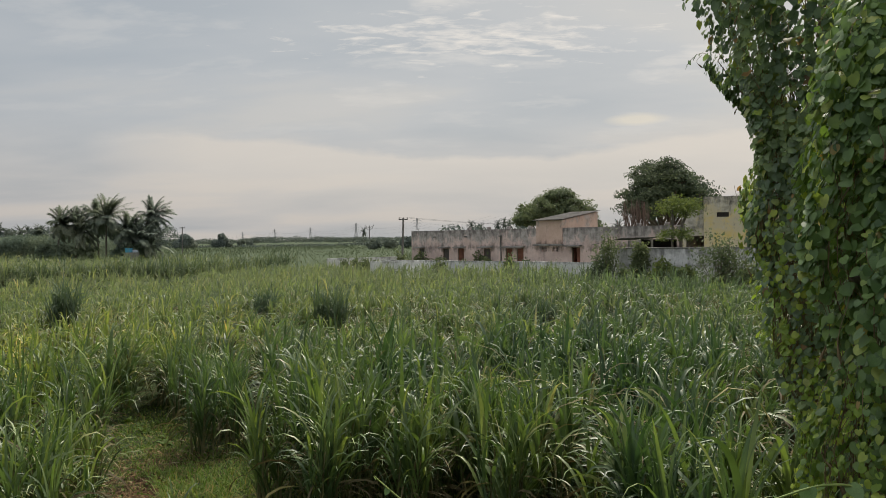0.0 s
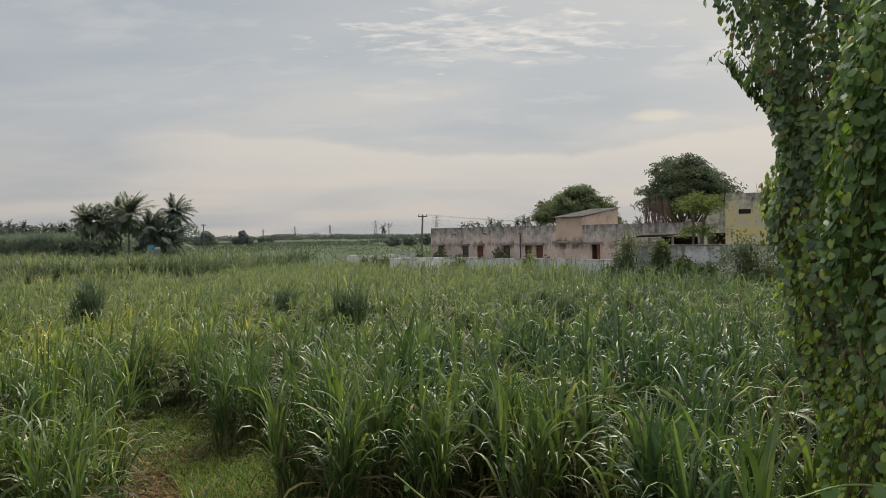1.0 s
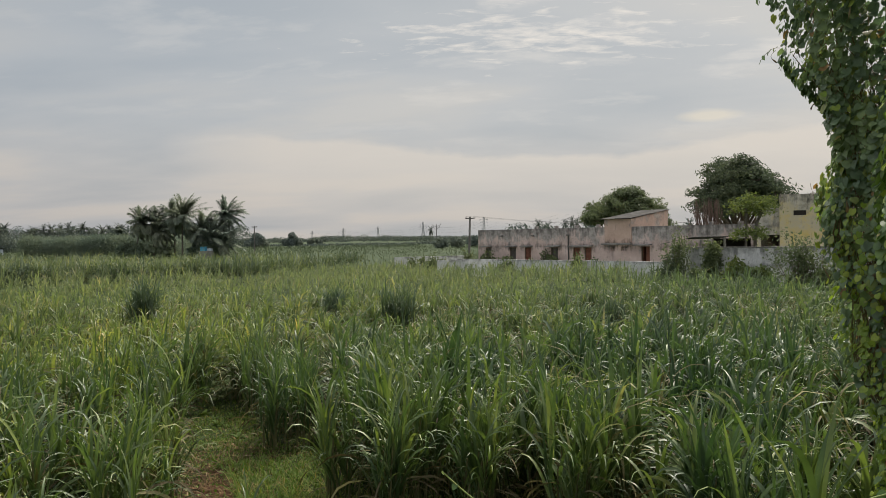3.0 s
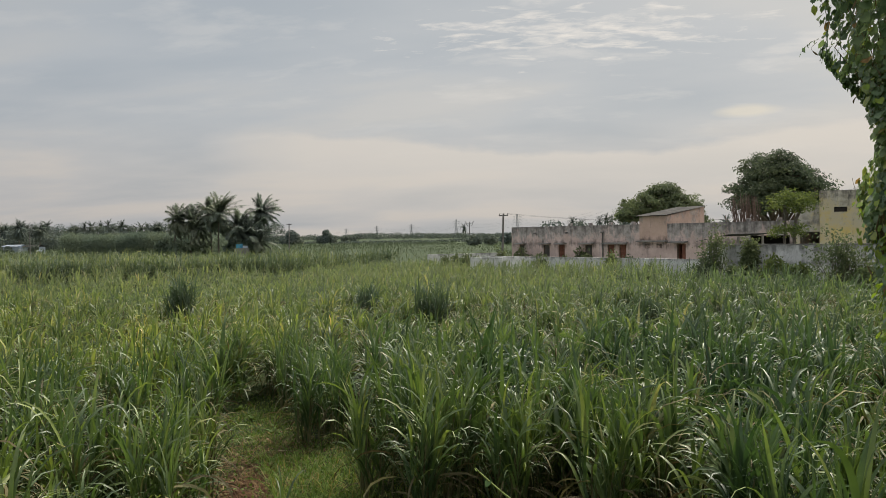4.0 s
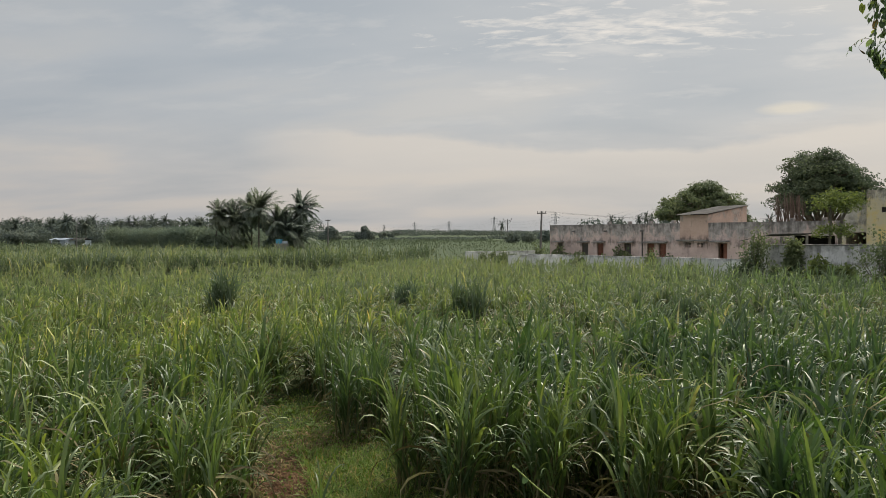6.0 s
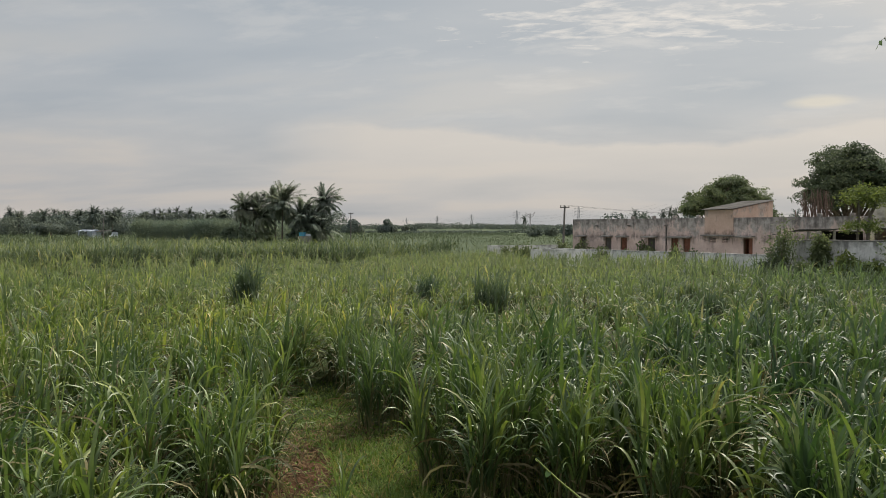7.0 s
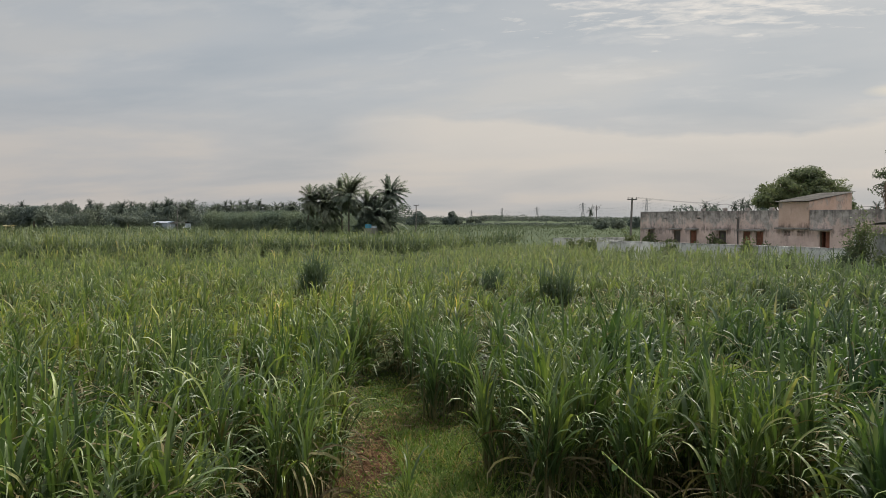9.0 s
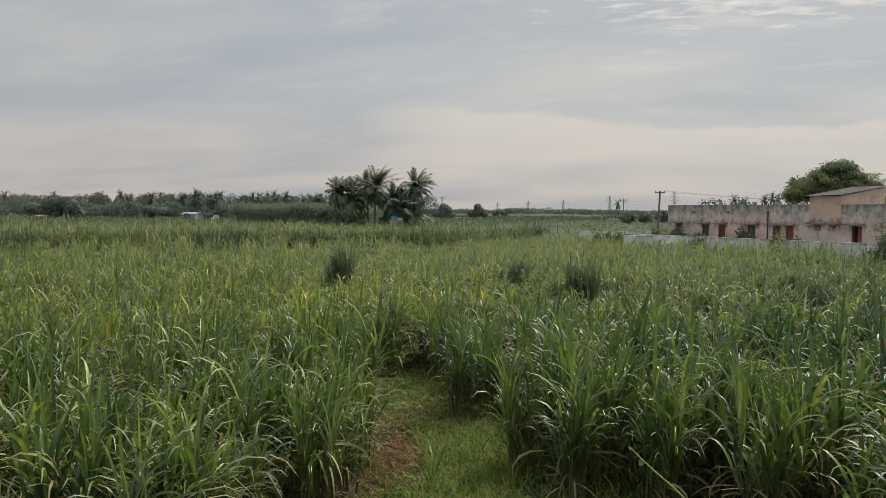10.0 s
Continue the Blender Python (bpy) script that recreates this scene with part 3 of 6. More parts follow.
def strips(base, az, length, width, lift, droop, nseg, twist=None, fold=0.0, power=1.5):
    """Arching blades: base (n,3), heading, length, width, first elevation and how far the blade bends over. Flat or, with fold, V-shaped in section."""
    n = len(base)
    s = np.linspace(0, 1, nseg + 1)
    el = lift[:, None] - droop[:, None] * s[None, :] ** (power if np.isscalar(power) else power[:, None])
    mid = (el[:, 1:] + el[:, :-1]) / 2
    step = (length / nseg)[:, None]
    run = np.concatenate([np.zeros((n, 1)), np.cumsum(np.cos(mid) * step, 1)], 1)
    rise = np.concatenate([np.zeros((n, 1)), np.cumsum(np.sin(mid) * step, 1)], 1)
    ca, sa = np.cos(az)[:, None], np.sin(az)[:, None]
    c = np.stack([base[:, :1] + run * ca, base[:, 1:2] + run * sa, base[:, 2:3] + rise], -1)
    w = width[:, None] * 0.5 * np.minimum(1.0, 0.45 + s * 2.2) * (1 - s ** 2.4) + 0.0008
    tw = (np.zeros((n, 1)) if twist is None else twist[:, None]) * s[None, :]
    side = np.stack([-sa * np.cos(tw) - np.sin(tw) * np.sin(el) * ca, ca * np.cos(tw) - np.sin(tw) * np.sin(el) * sa, np.sin(tw) * np.cos(el)], -1)
    lft, rgt = c - side * w[..., None], c + side * w[..., None]
    if fold:
        nrm = np.stack([-np.sin(el) * ca, -np.sin(el) * sa, np.cos(el)], -1)
        v = np.stack([lft, c - nrm * w[..., None] * fold, rgt], 2)
        k = 3
    else:
        v = np.stack([lft, rgt], 2)
        k = 2
    per = (nseg + 1) * k
    q = []
    for i in range(nseg):
        for j in range(k - 1):
            q.append((i * k + j, i * k + j + 1, (i + 1) * k + j + 1, (i + 1) * k + j))
    q = np.asarray(q)
    f = (np.arange(n) * per)[:, None, None] + q[None]
    return v.reshape(-1, 3), f.reshape(-1, 4)


def cards(rng, centre, size, flat=0.0, long=1.6, facing=None):
    """Small pointed leaves, folded along the middle, at the given centres, in random directions or turned to face the given ones."""
    n = len(centre)
    d = rng.normal(size=(n, 3))
    d[:, 2] *= 1 - flat
    if facing is not None:
        d = np.cross(facing, d)
    d /= np.linalg.norm(d, axis=1)[:, None] + 1e-9
    e = np.cross(d, rng.normal(size=(n, 3)) if facing is None else facing)
    e /= np.linalg.norm(e, axis=1)[:, None] + 1e-9
    nn = np.cross(d, e)
    s = np.asarray(size)[:, None] * 0.5
    v = np.stack([centre - d * s * long, centre + e * s + nn * s * 0.25, centre + d * s * long, centre - e * s + nn * s * 0.25], 1)
    f = (np.arange(n) * 4)[:, None] + np.array([[0, 1, 2, 3]])
    return v.reshape(-1, 3), f


# ---- ground: one sheet, a bank under the camera's stand ----
CLEARING = [(-3.4, 7.6), (-3.05, 5.0), (-1.0, 5.0), (-1.5, 7.0), (-1.85, 8.3), (-2.15, 10.0), (-2.75, 10.95), (-3.5, 11.4), (-4.1, 12.5), (-4.75, 13.6), (-5.4, 13.6), (-5.15, 12.3), (-4.42, 9.8)]


def smooth(a, b, x):
    t = np.clip((x - a) / (b - a), 0, 1)
    return t * t * (3 - 2 * t)


def ground_z(x, y):
    x, y = np.asarray(x, float), np.asarray(y, float)
    bank = 1.4 * (1 - smooth(0.9, 3.6, y - 0.12 * np.abs(x)))
    ripple = 0.035 * np.sin(x * 2.1 + 1.3 * np.sin(y * 1.7)) * np.cos(y * 2.6 + 0.8 * np.sin(x * 1.1))
    return bank + ripple * np.exp(-(y / 30.0) ** 2)


def in_poly(x, y, poly):
    inside = np.zeros(len(x), bool)
    for (x0, y0), (x1, y1) in zip(poly, poly[1:] + poly[:1]):
        hit = ((y0 > y) != (y1 > y)) & (x < (x1 - x0) * (y - y0) / (y1 - y0 + 1e-12) + x0)
        inside ^= hit
    return inside


def build_ground():
    k = np.linspace(-1, 1, 241)
    xs = np.sinh(k * 7.2) / np.sinh(7.2) * 4000 + k * 12
    ys = np.sinh(k * 7.2) / np.sinh(7.2) * 4600 + k * 12 + 5
    gx, gy = np.meshgrid(xs, ys, indexing="xy")
    v = np.stack([gx, gy, ground_z(gx, gy)], -1).reshape(-1, 3)
    n = len(xs)
    i, j = np.meshgrid(np.arange(n - 1), np.arange(n - 1), indexing="ij")
    f = np.stack([i * n + j, i * n + j + 1, (i + 1) * n + j + 1, (i + 1) * n + j], -1).reshape(-1, 4)
    put("ground", mesh_from("ground", v, f, M_GROUND), label="flat farmland soil, reddish and patched with low green weeds", category="ground", kind="structure")


build_ground()

# ---- the pink house: facade line, its own space with x along the front, y inward ----
HOUSE = Matrix(((0.736, 0.677, 0, -2.59), (-0.677, 0.736, 0, 66.0), (0, 0, 1, 0), (0, 0, 0, 1)))
FRONT_LEN, FRONT_DEEP, ROOF = 24.0, 7.5, 3.56
OPENINGS = [  # along the front, sill, head, what fills it
    (0.85, 1.42, 1.15, 2.14, "board"), (3.51, 4.16, 1.1, 2.14, "board"), (5.07, 5.71, 0.15, 2.14, "door"), (7.7, 8.37, 1.0, 2.14, "board"),
    (9.8, 10.42, 0.9, 2.14, "shutter"), (10.84, 11.46, 0.9, 2.14, "shutter"), (13.06, 13.5, 1.87, 2.18, "jali"), (14.0, 14.46, 1.87, 2.18, "jali"), (15.61, 16.3, 0.15, 2.2, "open")]


def wall_with_holes(bm, x0, x1, z0, z1, y0, y1, holes):
    """A thick wall, in one mesh of blocks butted round its openings."""
    cuts = sorted({x0, x1, *[h[0] for h in holes], *[h[1] for h in holes]})
    for a, b in zip(cuts, cuts[1:]):
        inner = sorted([(h[2], h[3]) for h in holes if h[0] < (a + b) / 2 < h[1]])
        z = z0
        for lo, hi in inner:
            if lo > z:
                box(bm, a, b, y0, y1, z, lo)
            z = hi
        if z < z1:
            box(bm, a, b, y0, y1, z, z1)
    bmesh.ops.remove_doubles(bm, verts=bm.verts, dist=0.0005)


def build_house():
    h = thing("house", label="long single-storey pink plastered house with stained grey parapet", category="house")
    h.matrix_basis = HOUSE
    bm = bmesh.new()
    wall_with_holes(bm, 0, FRONT_LEN, -0.1, ROOF, 0, 0.2, OPENINGS + [(20.85, 23.4, 0.12, 2.68)])  # the last: an open veranda
    part("front_wall", bm, M_PLASTER, h, "pink plaster streaked with grey damp")
    part("side_wall", boxed(0, 0.25, 0.25, FRONT_DEEP, -0.1, 2.95), M_PLASTER, h)
    part("side_wall", boxed(FRONT_LEN - 0.25, FRONT_LEN, 0.25, FRONT_DEEP, -0.1, 2.95), M_PLASTER, h)
    part("back_wall", boxed(0.25, FRONT_LEN - 0.25, FRONT_DEEP - 0.25, FRONT_DEEP, -0.1, 2.95), M_PLASTER, h)
    part("floor", boxed(0.25, FRONT_LEN - 0.25, 0.25, FRONT_DEEP - 0.25, -0.1, 0.12), M_CONCRETE, h)
    part("roof", boxed(0.17, FRONT_LEN - 0.17, 0.205, FRONT_DEEP - 0.17, 2.952, 3.08), M_CONCRETE, h, "flat grey concrete roof slab")
    for a, b, c, d in ((0, 0.16, 0.25, FRONT_DEEP), (FRONT_LEN - 0.16, FRONT_LEN, 0.25, FRONT_DEEP), (0.162, FRONT_LEN - 0.162, FRONT_DEEP - 0.16, FRONT_DEEP)):
        part("parapet", boxed(a, b, c, d, 2.955, ROOF, bevel=0.02), M_PLASTER, h, "parapet blackened by rain")
    for s1 in (5.0, 9.1, 12.5, 20.2, 23.7):  # inner rooms
        part("partition", boxed(s1, s1 + 0.12, 0.25, FRONT_DEEP - 0.25, 0.12, 2.95), M_INNER_SHADE, h)
    # openings
    for a, b, lo, hi, what in OPENINGS:
        if what == "jali":
            g = part("ventilator", boxed(a, b, 0.06, 0.1, lo, lo + 0.04), M_PLASTER, h, "small pierced cement ventilator")
            for i in range(1, 4):
                x = a + (b - a) * i / 4
                part("grille_bar", boxed(x - 0.025, x + 0.025, 0.04, 0.12, lo, hi), M_PLASTER, g)
            part("grille_bar", boxed(a, b, 0.05, 0.11, (lo + hi) / 2 - 0.025, (lo + hi) / 2 + 0.025), M_PLASTER, g)
            continue
        isdoor = what in ("door", "open")
        o = part("door" if isdoor else "window", boxed(a, a + 0.05, 0.05, 0.16, lo, hi), M_FRAME, h,
                 {"door": "closed red-brown wooden door", "open": "door with one leaf open, dark inside", "board": "window closed with weathered grey boards",
                  "shutter": "closed red-brown window shutter"}[what])
        part("frame_post", boxed(b - 0.05, b, 0.05, 0.16, lo, hi), M_FRAME, o)
        part("frame_head", boxed(a + 0.05, b - 0.05, 0.05, 0.16, hi - 0.05, hi), M_FRAME, o)
        mid, m_ = (a + b) / 2, (M_SHUTTER if what == "board" else M_DOOR)
        if what == "open":
            part("door_leaf", boxed(mid, b - 0.05, 0.09, 0.13, lo, hi - 0.05, bevel=0.008), M_DOOR, o)
            part("door_leaf", boxed(a + 0.06, a + 0.1, 0.16, 0.46, lo, hi - 0.05, bevel=0.008), M_DOOR, o)
        else:
            name = "door_leaf" if isdoor else "shutter"
            part(name, boxed(a + 0.05, mid - 0.004, 0.09, 0.13, lo, hi - 0.05, bevel=0.008), m_, o)
            part(name, boxed(mid + 0.004, b - 0.05, 0.09, 0.13, lo, hi - 0.05, bevel=0.008), m_, o)
            for z in (0.25, 0.6, 0.85):
                zz = lo + (hi - lo) * z
                part("ledge", boxed(a + 0.08, b - 0.08, 0.07, 0.09, zz - 0.03, zz + 0.03), m_, o)
        if not isdoor:
            part("sill", boxed(a - 0.06, b + 0.06, -0.05, 0.09, lo - 0.06, lo), M_CONCRETE, o)
    # sunshades
    for a, b, z in ((0.7, 1.57, 2.17), (3.32, 4.32, 2.17), (4.95, 5.9, 2.17), (7.45, 8.6, 2.17), (9.63, 11.58, 2.17), (15.2, 16.47, 2.25)):
        bm = bmesh.new()
        vs = [bm.verts.new(c) for c in ((a, 0.0, z + 0.03), (b, 0.0, z + 0.03), (b, -0.5, z), (a, -0.5, z), (a, 0.0, z + 0.12), (b, 0.0, z + 0.12), (b, -0.5, z + 0.06), (a, -0.5, z + 0.06))]
        for q in ((0, 1, 2, 3), (7, 6, 5, 4), (2, 6, 7, 3), (1, 5, 6, 2), (3, 7, 4, 0), (0, 4, 5, 1)):
            bm.faces.new([vs[i] for i in q])
        part("sunshade", bm, M_CONCRETE, h, "blackened concrete sunshade")
    # roof drains: spout and pipe
    for s in (2.75, 6.0, 9.42):
        part("roof_spout", boxed(s - 0.07, s + 0.07, -0.28, 0.0, 2.98, 3.1, bevel=0.02), M_CONCRETE, h)
        if s > 9:
            v, f = tube([(s, -0.07, 2.98), (s, -0.07, 0.2)], 0.045, 8)
            put("drain_pipe", mesh_from("drain_pipe", v, f, M_DARKSHEET), h, "black-stained drain pipe")
    for s, w in ((6.0, 0.36), (7.97, 0.34), (9.85, 0.36), (11.84, 0.36), (20.6, 0.34), (22.6, 0.36)):
        part("column_stub", boxed(s - w * 0.36, s + w * 0.36, 0.24, 0.24 + w * 0.7, 3.08, ROOF + 0.2, bevel=0.02), M_PLASTER, h, "pale pink column stub")
    # stair head with a single-pitch roof
    st = part("stair_head", boxed(12.66, 14.87, -0.07, -0.002, 2.42, 4.1), M_SALMON, h, "salmon stair room with sloping sheet roof")
    part("front_wall", boxed(12.66, 14.87, -0.002, 0.16, ROOF + 0.002, 4.1), M_SALMON, st)
    part("base_band", boxed(12.5, 14.95, -0.35, -0.004, 2.3, 2.42, bevel=0.02), M_CONCRETE, st, "blackened ledge")
    for x0, x1 in ((12.66, 12.84), (14.69, 14.87)):
        bm = bmesh.new()
        vs = [bm.verts.new(c) for x in (x0, x1) for c in ((x, 0.16, 3.08), (x, 4.6, 3.08), (x, 4.6, 4.76), (x, 0.16, 4.12))]
        for q in ((3, 2, 1, 0), (4, 5, 6, 7), (0, 1, 5, 4), (1, 2, 6, 5), (2, 3, 7, 6), (3, 0, 4, 7)):
            bm.faces.new([vs[i] for i in q])
        part("side_wall", bm, M_SALMON, st)
    part("back_wall", boxed(12.84, 14.69, 4.45, 4.6, 3.08, 4.74), M_SALMON, st)
    for i in range(2):  # corrugated sheets
        bm = bmesh.new()
        x0, x1 = (12.5, 13.78) if i == 0 else (13.74, 15.02)
        n = 26
        ring = []
        for k in range(n + 1):
            x = x0 + (x1 - x0) * k / n
            dz = 0.012 * math.sin(k * math.pi / 2 * 1.0) + i * 0.02
            ring.append([bm.verts.new((x, -0.35, 4.13 + dz)), bm.verts.new((x, 4.75, 4.82 + dz)), bm.verts.new((x, 4.75, 4.805 + dz)), bm.verts.new((x, -0.35, 4.115 + dz))])
        for p, q in zip(ring, ring[1:]):
            for j in range(4):
                bm.faces.new((p[j], q[j], q[(j + 1) % 4], p[(j + 1) % 4]))
        bm.faces.new(ring[0][::-1])
        bm.faces.new(ring[-1])
        part("roof_sheet", bm, M_SHEET, st, "weathered grey corrugated sheet")
    return h


build_house()


# ---- compound walls ----
def run_wall(name, p, q, z_top, thick, mat, label, coping=True, bays=3.0):
    p, q = Vector((*p, 0)), Vector((*q, 0))
    d = (q - p)
    ob = thing(name, label=label, category="wall", kind="structure")
    ob.matrix_basis = Matrix.Translation(p) @ Matrix.Rotation(math.atan2(d.y, d.x), 4, "Z")
    L, n = d.length, max(1, round(d.length / bays))
    rng = random.Random(7)
    for i in range(n):
        a, b = L * i / n, L * (i + 1) / n
        zt = z_top + rng.uniform(-0.012, 0.012)
        part("wall_panel", boxed(a + 0.003, b - 0.003, 0, thick, -0.2, zt, bevel=0.012), mat, ob)
        if coping:
            part("coping", boxed(a + 0.003, b - 0.003, -0.03, thick + 0.03, zt + 0.002, zt + 0.06, bevel=0.015), M_CONCRETE, ob)
    return ob


def on_front(s, off, z=0.0):
    return (HOUSE @ Vector((s, -off, z)))


a, b = on_front(0.7, 4), on_front(20.4, 4)
run_wall("wall_whitewashed", (a.x, a.y), (b.x, b.y), 1.33, 0.16, M_WHITEWALL, "low whitewashed compound wall stained by rain", coping=False)
a, b = (-5.4, 59.0), (-3.0, 58.3)
run_wall("wall_panel_free", a, b, 1.33, 0.16, M_WHITEWALL, "short free-standing whitewashed wall panel in the cane", coping=False, bays=1.25)
run_wall("wall_rear", (-10.2, 70.4), (-3.6, 74.2), 1.32, 0.16, M_WHITEWALL, "low pale rear wall beyond the house corner", coping=False)
run_wall("wall_tall", (8.62, 44.0), (22.5, 36.0), 2.24, 0.23, M_WHITEWALL, "tall plastered boundary wall, grey and black-stained", bays=3.4)


# ---- yellow house beside it ----
def build_yellow():
    h = thing("yellow_house", label="yellow limewashed house block with blackened parapet", category="house")
    d = Vector((0.93, -0.367, 0)).normalized()
    h.matrix_basis = Matrix(((d.x, -d.y, 0, 15.64), (d.y, d.x, 0, 48.0), (0, 0, 1, 0), (0, 0, 0, 1)))
    bm = bmesh.new()
    wall_with_holes(bm, 0, 8.0, -0.1, 4.8, 0, 0.25, [(0.74, 1.42, 3.98, 4.26)])
    part("front_wall", bm, M_YELLOW, h, "yellow wall streaked with grey")
    part("side_wall", boxed(0, 0.25, 0.25, 6, -0.1, 4.8), M_YELLOW, h)
    part("side_wall", boxed(7.75, 8.0, 0.25, 6, -0.1, 4.8), M_YELLOW, h)
    part("back_wall", boxed(0.25, 7.75, 5.75, 6, -0.1, 4.8), M_YELLOW, h)
    part("roof", boxed(0.25, 7.75, 0.25, 5.75, 4.66, 4.76), M_CONCRETE, h)
    for q in ((0, 8.0, 0, 0.2), (0, 0.2, 0.2, 6), (7.8, 8.0, 0.2, 6), (0.2, 7.8, 5.8, 6)):
        part("parapet", boxed(*q, 4.802, 5.2), M_YELLOW, h)
    # dark panel in the slot, in place of the shade behind it
    part("ventilator", boxed(0.74, 1.42, 0.16, 0.2, 3.98, 4.26), M_INNER_SHADE, h, "dark panel filling the slot, painted as its shade")
    # porch wing with a deep beam
    w = part("porch_beam", boxed(-1.3, -0.004, 0.3, 0.55, 2.86, 4.42, bevel=0.02), M_PORCH, h, "yellow beam over an open porch")
    part("porch_roof", boxed(-1.3, -0.004, 0.55, 4.5, 3.2, 3.35), M_CONCRETE, w)
    part("porch_back", boxed(-3.6, -0.004, 4.5, 4.7, 0, 3.2), M_INNER_SHADE, w)
    part("porch_post", boxed(-1.3, -1.05, 0.3, 0.55, 0, 2.856), M_PORCH, w)
    # loose palm thatch lying on the roof
    rng = np.random.default_rng(3)
    n = 26
    base = np.stack([rng.uniform(1.3, 2.4, n), rng.uniform(0.1, 0.5, n), np.full(n, 5.22)], 1)
    v, f = strips(base, rng.uniform(-0.4, 0.5, n), rng.uniform(0.5, 1.1, n), np.full(n, 0.06), rng.uniform(0.0, 0.5, n), rng.uniform(0.2, 0.9, n), 3)
    ob = put("thatch", mesh_from("thatch", v, f, M_DRY), None, "dry palm thatch lying on the yellow house roof", "thatch", kind="stuff")
    ob.matrix_basis = h.matrix_basis


build_yellow()


def build_leanto():
    h = thing("lean_to", (8.85, 46.6, 0), "low dark lean-to shed behind the boundary wall", "shed")
    n = 40
    bm = bmesh.new()
    ring = []
    for k in range(n + 1):
        x, z = 3.3 * k / n, 2.58 + 0.26 * min(1.0, k / n / 0.4) + 0.06 * k / n + 0.008 * math.sin(k * 1.5)
        y = -0.3 * k / n
        ring.append([bm.verts.new((x, y - 0.7, z - 0.05)), bm.verts.new((x, y + 1.7, z - 0.17)), bm.verts.new((x, y + 1.7, z - 0.2)), bm.verts.new((x, y - 0.7, z - 0.08))])
    for p, q in zip(ring, ring[1:]):
        for j in range(4):
            bm.faces.new((p[j], q[j], q[(j + 1) % 4], p[(j + 1) % 4]))
    bm.faces.new(ring[0][::-1])
    bm.faces.new(ring[-1])
    part("roof_sheet", bm, M_DARKSHEET, h, "dark tarred corrugated sheet")
    for x in (0.3, 1.8, 3.1):
        part("post", boxed(x, x + 0.12, -0.6, -0.48, 0, 2.5 + 0.09 * x), M_CONCRETE, h)
    part("back_panel", boxed(1.5, 3.3, 1.5, 1.56, 0, 1.85), M_INNER_SHADE, h)
    part("block", boxed(2.0, 2.5, -0.45, -0.2, 0.0, 2.42, bevel=0.02), M_CONCRETE, h, "grey masonry pier")


build_leanto()


# ---- poles stacked upright on the roof ----
def build_sticks():
    rng = random.Random(11)
    h = thing("stick_bundle", (13.2, 54.6, 3.08), "bundle of dry brown sticks stacked upright on the roof", "firewood")
    for i in range(88):
        x = rng.uniform(-0.75, 0.85)
        top = Vector((x * 1.1 - 0.12 + rng.uniform(-0.22, 0.2), rng.uniform(-0.1, 0.35), rng.uniform(1.7, 2.4) - 0.25 * abs(x)))
        foot = Vector((x * 0.9 + rng.uniform(-0.08, 0.08), rng.uniform(-0.2, 0.2), 0.0))
        mid = (top + foot) / 2 + Vector((rng.uniform(-0.05, 0.05), 0, 0))
        v, f = tube([foot, mid, top], [0.024, 0.02, 0.011], 5)
        put("stick", mesh_from("stick", v, f, M_STICK), h)
    for x, z in ((-1.15, 0.7), (-1.3, 0.95), (-1.05, 0.5)):
        v, f = tube([(x + 0.1, 0, 0), (x, 0, z)], [0.04, 0.02], 5)
        put("stick", mesh_from("stick", v, f, M_STICK), h)


build_sticks()


# ---- trees ----
def limb(rng, start, end, r0, r1, wobble=0.12, n=6):
    s = np.linspace(0, 1, n)[:, None]
    p = start + (end - start) * s
    L = np.linalg.norm(end - start)
    p[1:-1] += rng.normal(size=(n - 2, 3)) * wobble * L * 0.25
    return tube(p, np.linspace(r0, r1, n), 7)


